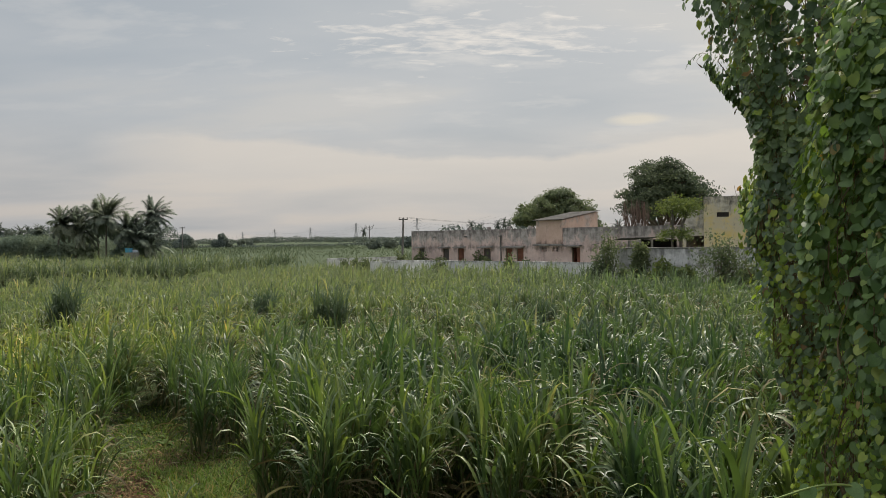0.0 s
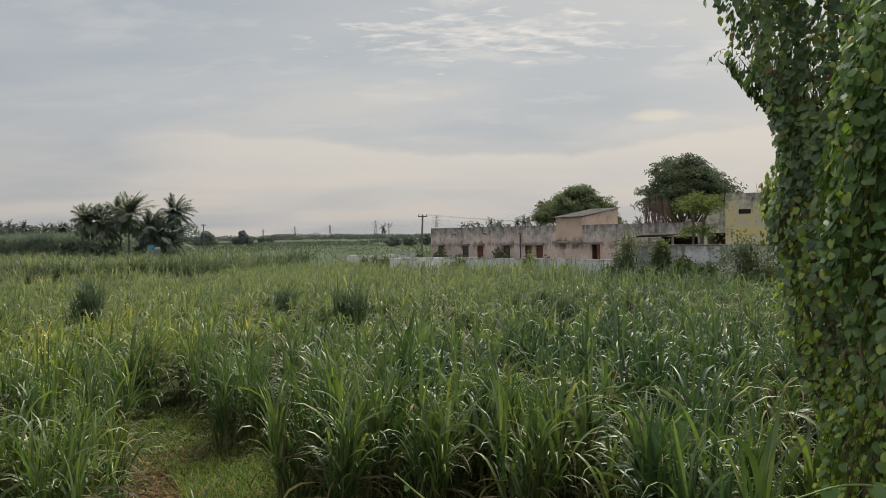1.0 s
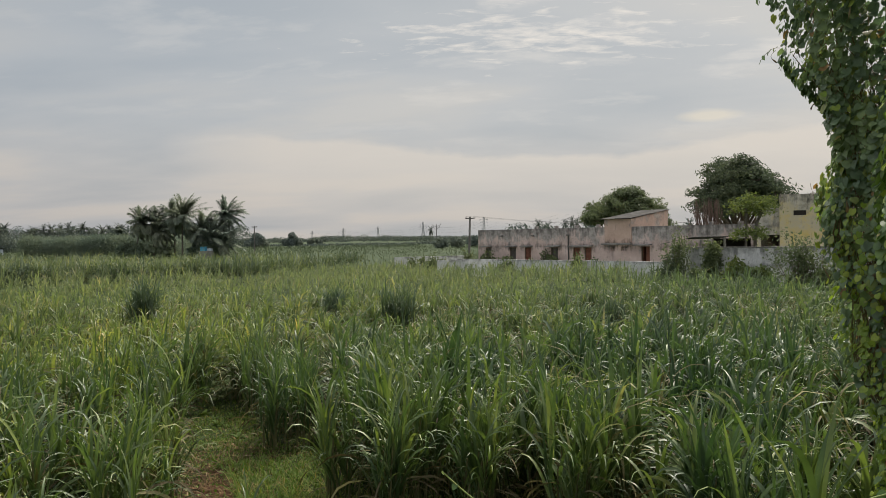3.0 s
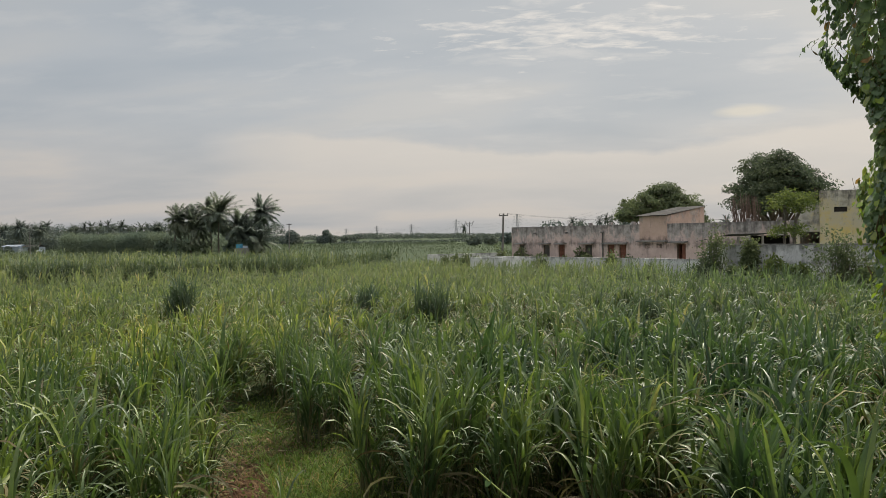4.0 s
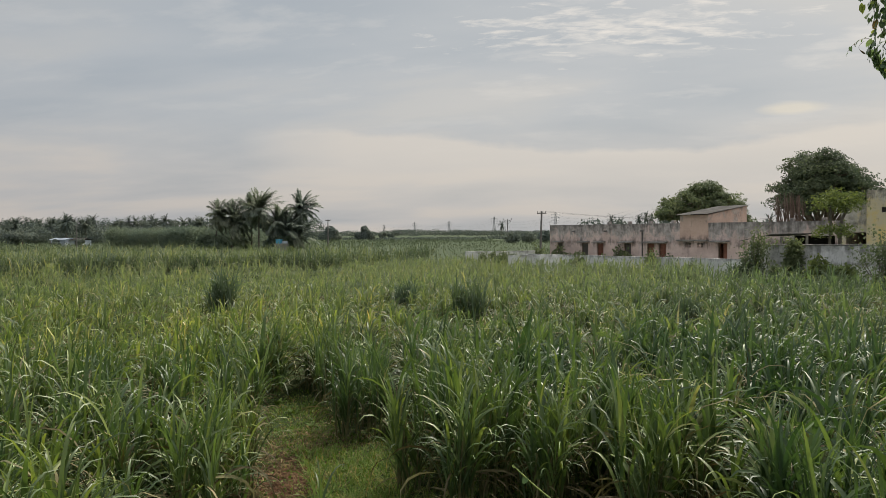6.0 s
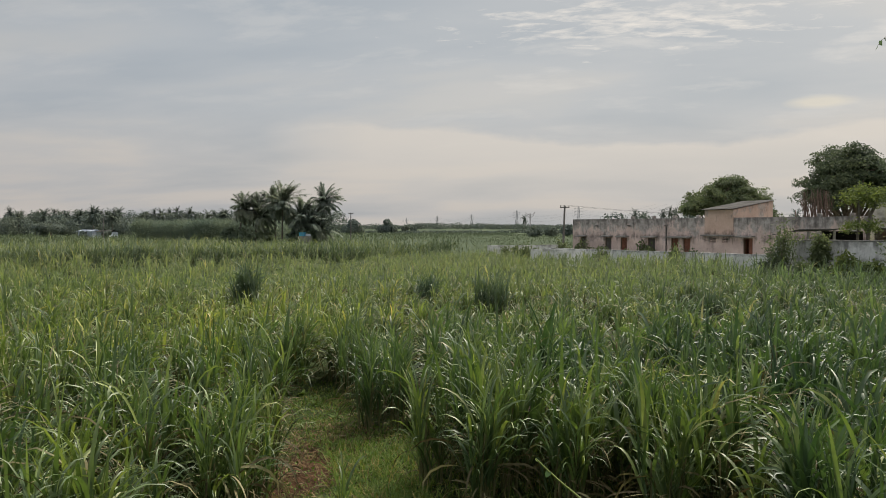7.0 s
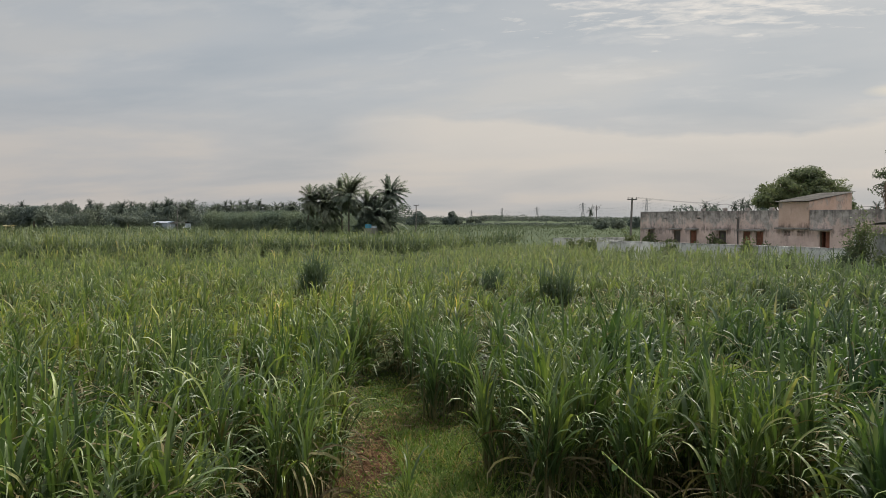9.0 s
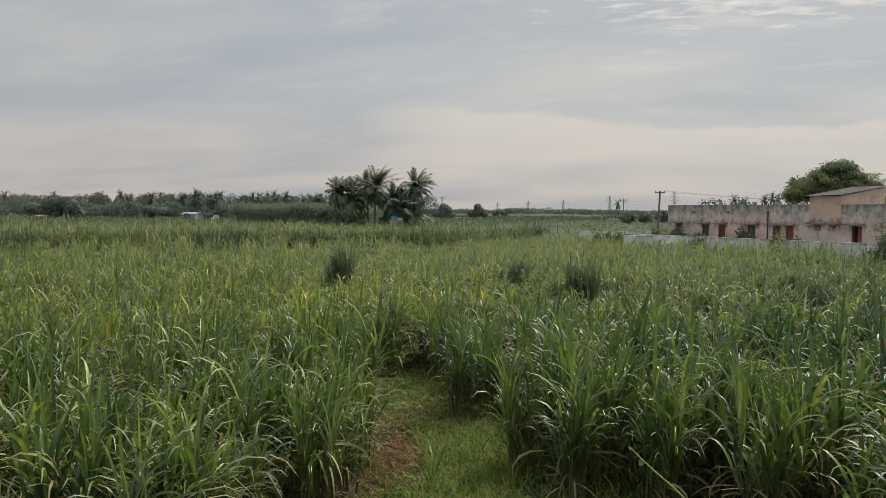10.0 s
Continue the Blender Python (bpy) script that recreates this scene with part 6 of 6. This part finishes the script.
keep = (onpath | (rng.uniform(0, 1, n) < 0.25)) & (rng.uniform(0, 1, n) < np.where(left, np.clip(0.5 + 0.3 * bare, 0.05, 0.85), np.clip(0.95 + 0.1 * bare, 0.5, 1)))
keep &= rng.uniform(0, 1, n) < np.clip((np.hypot((x + 3.55) * 2.6, (y - 8.75) * 0.75) - 0.4 + 0.45 * np.sin(x * 9.1 + 2.0 * np.sin(y * 5.3)) * np.sin(y * 7.7 + x * 3.1)) * 1.7, 0.34, 1)
x, y, left = x[keep], y[keep], left[keep]
m = len(x)
L = np.where(left | (y > 10.2), rng.uniform(0.03, 0.10, m), rng.uniform(0.08, 0.25, m))
v, f = strips(np.stack([x, y, ground_z(x, y) - 0.01], 1), rng.uniform(0, 6.28, m), L, rng.uniform(0.007, 0.015, m), rng.uniform(0.7, 1.5, m), rng.uniform(0.3, 1.9, m), 2)
put("grass", mesh_from("grass", v, f, M_GRASS), label="short bright green grass on the narrow clearing", category="grass", kind="stuff")
n = 22000
x, y = rng.uniform(-7, 3.2, n), rng.uniform(4.0, 14.2, n)
keep = in_poly(x, y, CLEARING) | (rng.uniform(0, 1, n) < 0.3)
keep &= rng.uniform(0, 1, n) < np.clip((np.hypot((x + 3.55) * 2.6, (y - 8.75) * 0.75) - 0.4 + 0.45 * np.sin(x * 9.1 + 2.0 * np.sin(y * 5.3)) * np.sin(y * 7.7 + x * 3.1)) * 1.5, 0.6, 1)
x, y = x[keep], y[keep]
v, f = cards(rng, np.stack([x, y, ground_z(x, y) + rng.uniform(0.01, 0.09, len(x))], 1), rng.uniform(0.014, 0.04, len(x)), flat=0.6, long=1.2)
put("ground_weeds", mesh_from("ground_weeds", v, f, M_WEED), label="small broad-leaved weeds creeping over the clearing", category="weeds", kind="stuff")
n = 1400
x, y = rng.uniform(-7, 3.0, n), rng.uniform(5.0, 14.2, n)
v, f = strips(np.stack([x, y, ground_z(x, y) + 0.015], 1), rng.uniform(0, 6.28, n), rng.uniform(0.08, 0.4, n), rng.uniform(0.006, 0.02, n), rng.uniform(0.0, 0.3, n), rng.uniform(0.1, 0.7, n), 3)
k = 3600
xs, ys = rng.normal(size=k) * 0.6 - 3.85, rng.normal(size=k) * 1.3 + 9.6
ok = in_poly(xs, ys, CLEARING)
xs, ys = xs[ok], ys[ok]
k = len(xs)
more = strips(np.stack([xs, ys, ground_z(xs, ys) + 0.012], 1), rng.uniform(0, 6.28, k), rng.uniform(0.05, 0.22, k), rng.uniform(0.004, 0.012, k), rng.uniform(0.0, 0.5, k), rng.uniform(0.1, 0.9, k), 3)
v, f = joined([(v, f), more])
put("straw_litter", mesh_from("straw_litter", v, f, M_STRAW), label="dry straw and fallen cane leaves on red soil", category="leaf litter", kind="stuff")
n = 260
x, y = rng.normal(size=n) * 0.55 - 3.75, rng.normal(size=n) * 1.1 + 9.0
ok = in_poly(x, y, CLEARING)
x, y = x[ok], y[ok]
v, f = cards(rng, np.stack([x, y, ground_z(x, y) + 0.008], 1), rng.uniform(0.012, 0.04, len(x)), flat=0.3, long=1.1)
put("soil_clods", mesh_from("soil_clods", v, f, M_CLOD, False), label="crumbled red-brown clods on the bare soil", category="soil", kind="stuff")
rngp = random.Random(3)
for i in range(9):  # small broadleaf plants
    px_, py_ = rngp.choice(((-2.35, 8.15), (-4.6, 11.9), (-4.9, 12.4), (-2.1, 8.6), (-3.9, 11.2), (-3.2, 9.3), (-1.7, 7.9), (-4.2, 12.0), (-5.1, 12.9)))
    px_, py_ = px_ + rngp.uniform(-0.3, 0.3), py_ + rngp.uniform(-0.3, 0.3)
    h = thing("weed_plant", (px_, py_, float(ground_z(px_, py_))), "small pale broad-leaved weed in the grass", "weed", "weeds in the clearing")
    for k in range(8):
        r = np.random.default_rng(i * 20 + k)
        v, f = strips(np.array([[0, 0, 0.0]]), np.array([k * 0.8 + i]), np.array([r.uniform(0.1, 0.2)]), np.array([0.08]), np.array([r.uniform(0.4, 1.0)]), np.array([1.0]), 4, None, 0.2)
        put("leaf", mesh_from("leaf", v, f, M_WEED), h)


# ---- vine-hung trees on the bank ----
def heart(fold, curl):
    """A heart-shaped leaf, one unit long, tip towards -y, facing +z."""
    out = [(0.0, 0.0), (0.2, 0.15), (0.42, 0.1), (0.54, -0.16), (0.5, -0.45), (0.29, -0.73), (0.0, -0.93)]
    mid = [0.0, -0.02, -0.1, -0.24, -0.5, -0.76, -0.93]
    v, f = [], []
    for y in mid:
        v.append((0, y, -curl * y * y))
    for sx in (1, -1):
        o = len(v)
        for x, y in out[1:-1]:
            v.append((sx * x, y, fold * abs(x) - curl * y * y - 0.35 * x * x))
        idx = [0] + [o + k for k in range(5)] + [6]
        for k in range(6):
            q = [k, k + 1, idx[k + 1], idx[k]]
            q = [a for j, a in enumerate(q) if a not in q[:j]]
            f.append(q if sx < 0 else q[::-1])
    tris = []
    for q in f:
        tris.append(q[:3])
        if len(q) == 4:
            tris.append([q[0], q[2], q[3]])
    return np.array(v), np.array(tris)


def heart_plain(fold, curl):
    v = [(0, 0, 0), (0, -0.18, 0), (0, -0.5, -curl * 0.25), (0, -0.93, -curl)]
    f = []
    for sx in (1, -1):
        o = len(v)
        v += [(sx * 0.3, 0.15, fold * 0.3), (sx * 0.54, -0.2, fold * 0.52 - 0.08), (sx * 0.42, -0.6, fold * 0.4 - curl * 0.34)]
        t = [(0, 1, o), (1, o + 1, o), (1, 2, o + 1), (2, o + 2, o + 1), (2, 3, o + 2)]
        f += [q if sx < 0 else q[::-1] for q in t]
    return np.array(v, float), np.array(f)


PLAIN = [heart_plain(0.15, 0.12), heart_plain(0.3, 0.25), heart_plain(-0.1, 0.3)]
HEARTS = [heart(0.15, 0.12), heart(0.3, 0.25), heart(-0.1, 0.3)]


def vine_tree(name, centre, profile, seed, n_strand, size, n_piece, label, shapes, mat, piece_mat, thin=(0.0, 1.0), stems=200, bunches=60):
    """A dead trunk hung with heart-leaved vine: strands of leaves drape over it in folds, thinner low down where bare stems show.
    profile: heights and radii of the hanging mass; thin: the height below which leaves get sparse, and the share that stays."""
    rng = np.random.default_rng(seed)
    cx, cy = centre
    g = float(ground_z(cx, cy))
    h = thing(name, (cx, cy, g), label, "tree")
    zs, rs = np.array([p[0] for p in profile]) - g, np.array([p[1] for p in profile])
    top = zs[-1]
    v, f = tube([(0, 0, -0.2), (0.05, 0.03, top * 0.35), (-0.04, 0.05, top * 0.7), (0.03, 0, top * 0.97)], [0.17, 0.14, 0.11, 0.05], 9)
    put("trunk", mesh_from("trunk", v, f, M_BARK), h)
    for i in range(7):
        a = i * 2.4
        z = top * rng.uniform(0.45, 0.85)
        r = float(np.interp(z + 0.3, zs, rs)) * 0.8
        v, f = limb(rng, np.array([0, 0, z]), np.array([math.cos(a) * r, math.sin(a) * r, z + rng.uniform(0.1, 0.5)]), 0.05, 0.015)
        put("limb", mesh_from("limb", v, f, M_BARK), h)
    away = math.atan2(-cy, -cx)

    def folds(a, z):
        return 0.06 * np.sin(a * 3.1 + z * 1.3 + seed) + 0.1 * np.sin(a * 7.3 - z * 2.2) + 0.09 * np.sin(z * 5.6 + a * 2.0 + seed) - 0.04

    # bare stems: a tangle of thin brown lines, most of them low down
    lines = []
    for i in range(stems):
        k = np.linspace(0, 1, 14)
        z0 = top * (0.95 - 0.55 * rng.random() ** 0.7)
        z = np.maximum(z0 - z0 * rng.uniform(0.4, 1.0) * k, -0.02)
        aa = away + rng.uniform(-2.0, 2.0) + np.cumsum(rng.normal(size=14)) * 0.07
        r = np.interp(z, zs, rs) * (rng.uniform(0.45, 0.86) + folds(aa, z))
        lines.append(tube(np.stack([np.cos(aa) * r, np.sin(aa) * r, z], 1), 0.0016 + 0.0034 * rng.random() ** 3, 4))
    # leaf-bearing strands
    K = 46
    sa = away + rng.uniform(-2.1, 2.1, n_strand)
    sz = top * rng.uniform(0.12, 1.0, n_strand) ** 0.75
    length = rng.uniform(0.3, 1.25, n_strand)
    k = np.arange(K)
    step = size * 0.62
    z = sz[:, None] - k[None] * step
    a = sa[:, None] + np.cumsum(rng.normal(size=(n_strand, K)), 1) * 0.035
    rf = 1 - 0.5 * rng.uniform(0, 1, n_strand) ** 2.4
    r = np.interp(z, zs, rs) * (0.95 * rf[:, None] + folds(a, z))
    ok = (k[None] * step < length[:, None]) & (z > 0.03)
    low = 1 - (1 - thin[1]) * smooth(0.25, -0.25, z + g - thin[0])
    ok &= rng.uniform(0, 1, ok.shape) < low * 0.95
    side_way = np.where(k[None] % 2 == 0, 1.0, -1.0) * np.ones((n_strand, 1))
    a, r, z, side_way = a[ok], r[ok], z[ok], side_way[ok]
    # loose sprays that stand off from the mass
    loose = len(z)
    for i in range(8):
        m = rng.integers(5, 11)
        a0, z0 = math.pi + rng.uniform(-0.7, 0.9), top * rng.uniform(0.45, 0.97)
        q = np.linspace(0, 1, m)
        zz = z0 + 0.04 * q - rng.uniform(0.05, 0.22) * q * q
        rr = np.interp(z0, zs, rs) * 0.93 + rng.uniform(0.08, 0.2) * q
        aa = a0 + 0.1 * q
        lines.append(tube(np.stack([np.cos(aa) * rr, np.sin(aa) * rr, zz], 1), 0.0016, 4))
        a, r, z = np.concatenate([a, aa[1:]]), np.concatenate([r, rr[1:]]), np.concatenate([z, zz[1:]])
        side_way = np.concatenate([side_way, np.where(np.arange(m - 1) % 2 == 0, 1.0, -1.0)])
    # loose ends that hang free below the bulges, each with a bud at its tip
    for i in range(9):
        a0, z0 = math.pi + rng.uniform(-0.6, 0.7), top * rng.uniform(0.35, 0.8)
        r0, d = float(np.interp(z0, zs, rs)) * rng.uniform(0.9, 1.03), rng.uniform(0.1, 0.32)
        q = np.linspace(0, 1, 9)
        sway = 0.03 * np.sin(q * 4.0 + i)
        p = np.stack([math.cos(a0) * (r0 + sway), math.sin(a0) * (r0 + sway), z0 - d * q], 1)
        lines.append(tube(p, [0.0016] * 6 + [0.005, 0.008, 0.002], 5))
    put("vine_tangle", mesh_from("vine_tangle", *joined(lines), M_VINESTEM), h, "thin brown hanging vine stems", kind="stuff")
    n = len(z)
    outw = np.stack([np.cos(a), np.sin(a), np.zeros(n)], 1)
    across = np.stack([-np.sin(a), np.cos(a), np.zeros(n)], 1)
    pos = outw * r[:, None] + np.stack([np.zeros(n), np.zeros(n), z], 1) + across * (side_way * size * rng.uniform(0.1, 0.5, n))[:, None]
    nrm = outw + np.array([0, 0, 0.5]) + across * (side_way * 0.25)[:, None] + rng.normal(size=(n, 3)) * 0.38
    nrm /= np.linalg.norm(nrm, axis=1)[:, None]
    down = np.array([0, 0, -1.0]) + across * (side_way * rng.uniform(0.1, 0.8, n))[:, None] + rng.normal(size=(n, 3)) * 0.3
    up = -(down - nrm * (down * nrm).sum(1)[:, None])
    up /= np.linalg.norm(up, axis=1)[:, None] + 1e-9
    side = np.cross(up, nrm)
    sc = size * (0.5 + 0.75 * rng.uniform(0, 1, n) ** 1.1)
    sc[loose:] *= 0.62
    order = np.argsort(-(r * np.cos(a - away)))
    piece = np.zeros(n, bool)
    piece[rng.permutation(order[: n_piece * 3])[:n_piece]] = True
    vs, fs, off = [], [], 0
    for q in range(3):
        sel = np.where(~piece & (np.arange(n) % 3 == q))[0]
        hv, hf = shapes[q]
        w = pos[sel, None] + sc[sel, None, None] * (hv[None, :, 0:1] * side[sel, None] + hv[None, :, 1:2] * up[sel, None] + hv[None, :, 2:3] * nrm[sel, None])
        vs.append(w.reshape(-1, 3))
        fs.append(((np.arange(len(sel)) * len(hv))[:, None, None] + hf[None]).reshape(-1, 3) + off)
        off += len(sel) * len(hv)
    put("vine_foliage", mesh_from("vine_foliage", np.concatenate(vs), np.concatenate(fs), mat), h, "dense heart-shaped green vine leaves", kind="stuff")
    # bunches of young yellow-green leaves, most of them low down and along the open side
    young = []
    for i in range(bunches):
        a0 = math.pi + rng.uniform(-0.5, 0.8) if i % 2 else away + rng.uniform(-1.4, 1.4)
        z0 = top * rng.uniform(0.1, 0.52 if i % 4 else 0.95)
        for k in range(rng.integers(3, 8)):
            aa, zz = a0 + rng.normal() * 0.09, z0 - rng.uniform(0, 0.2)
            rr = float(np.interp(zz, zs, rs)) * (0.97 + float(folds(aa, zz))) + rng.uniform(0.0, 0.05)
            o = Vector((math.cos(aa), math.sin(aa), rng.uniform(0.1, 0.9))) + Vector(rng.normal(size=3)) * 0.3
            turn = o.to_track_quat("Z", "Y").to_matrix() @ Matrix.Rotation(rng.uniform(-0.8, 0.8), 3, "Z")
            hv, hf = HEARTS[k % 3]
            young.append((hv @ np.array(turn).T * size * rng.uniform(0.45, 0.9) + np.array([math.cos(aa) * rr, math.sin(aa) * rr, zz]), hf))
    off, vs, fs = 0, [], []
    for hv, hf in young:
        vs.append(hv)
        fs.append(np.asarray(hf) + off)
        off += len(hv)
    put("young_foliage", mesh_from("young_foliage", np.concatenate(vs), np.concatenate(fs), M_VINE_YOUNG), h, "bunches of young yellow-green vine leaves", kind="stuff")
    meshes = [mesh_from("vine_leaf", hv, hf, piece_mat) for hv, hf in HEARTS]
    for i in np.where(piece)[0]:
        axes = Matrix([[float(q[i][j]) for q in (side, up, nrm)] for j in range(3)]).to_4x4()
        put("vine_leaf", meshes[i % 3], h, m=Matrix.Translation([float(c) for c in pos[i]]) @ axes @ Matrix.Scale(float(sc[i]), 4))
    return h


vine_tree("vine_covered_tree", (3.2, 6.45), [(0.0, 0.26), (1.2, 0.32), (1.6, 0.37), (1.95, 0.5), (2.32, 0.62), (2.55, 0.68), (2.82, 0.68), (3.05, 0.73), (3.33, 0.77), (3.95, 0.72), (4.06, 0.77), (4.24, 0.9), (4.4, 1.06), (4.8, 1.21), (5.3, 1.26), (5.9, 0.95), (6.4, 0.3)], 61, 1080, 0.066, 285,
          "dead tree smothered in hanging heart-leaved vine", PLAIN, M_VINE_HAZED, M_VINE_PIECE, thin=(2.9, 0.42), stems=420, bunches=240)
vine_tree("vine_covered_tree", (2.28, 3.6), [(0.6, 0.5), (1.8, 0.56), (2.6, 0.58), (3.0, 0.63), (3.3, 0.68), (3.6, 0.6), (3.9, 0.48), (4.1, 0.4), (4.3, 0.28), (4.45, 0.1)], 62, 700, 0.05, 295,
          "stump thickly wrapped in bright green heart-leaved vine", HEARTS, M_VINE_NEAR, M_VINE_PIECE, thin=(2.55, 0.55), stems=240, bunches=110)


# creeper shoots reaching up from the bank
def shoot(pts, r, leaves, label, seed):
    rng = np.random.default_rng(seed)
    p = np.array(pts, float)
    base = p[0].copy()
    h = thing("creeper_shoot", tuple(base), label, "creeper", "creeper shoots on the bank")
    k = np.linspace(0, 1, len(p))
    s = np.linspace(0, 1, 18)
    q = np.stack([np.interp(s, k, p[:, j]) for j in range(3)], 1)
    for _ in range(2):
        q[1:-1] = (q[:-2] + q[1:-1] * 2 + q[2:]) / 4
    v, f = tube(q - base, np.linspace(r, r * 0.45, len(q)), 6)
    put("stem", mesh_from("stem", v, f, M_GREENSTEM), h)
    me = mesh_from("leaf", HEARTS[1][0], HEARTS[1][1], M_VINE_PIECE)
    for u, size, turn in leaves:
        c = [float(np.interp(u, s, q[:, j] - base[j])) for j in range(3)]
        put("leaf", me, h, m=pose(*c, rng.uniform(30, 70), rng.uniform(-20, 20), turn) @ Matrix.Diagonal((size, size, size, 1)))


shoot([(0.37, 3.15, 1.0), (-0.01, 3.2, 1.7), (-0.07, 3.2, 1.82), (-0.18, 3.2, 1.9), (-0.27, 3.2, 1.98), (-0.29, 3.2, 2.0)], 0.006, [(0.72, 0.03, -50), (0.97, 0.014, 40)], "pale green creeper shoot leaning over the cane's foot", 1)
shoot([(0.45, 2.5, 0.8), (0.43, 2.55, 1.6), (0.42, 2.6, 2.1)], 0.006, [(0.75, 0.035, 10), (0.88, 0.04, -40), (0.98, 0.045, 60), (0.93, 0.04, 140), (0.8, 0.035, 230)], "low creeper with bright yellow-green leaves", 2)
shoot([(1.95, 3.3, 1.5), (1.6, 3.1, 1.97), (1.39, 3.0, 2.0), (1.17, 3.0, 1.93)], 0.007, [(0.4, 0.07, 20), (0.7, 0.07, -60), (0.9, 0.06, 80), (0.97, 0.055, 160)], "green creeper stem leaning from the vine-covered stump", 3)
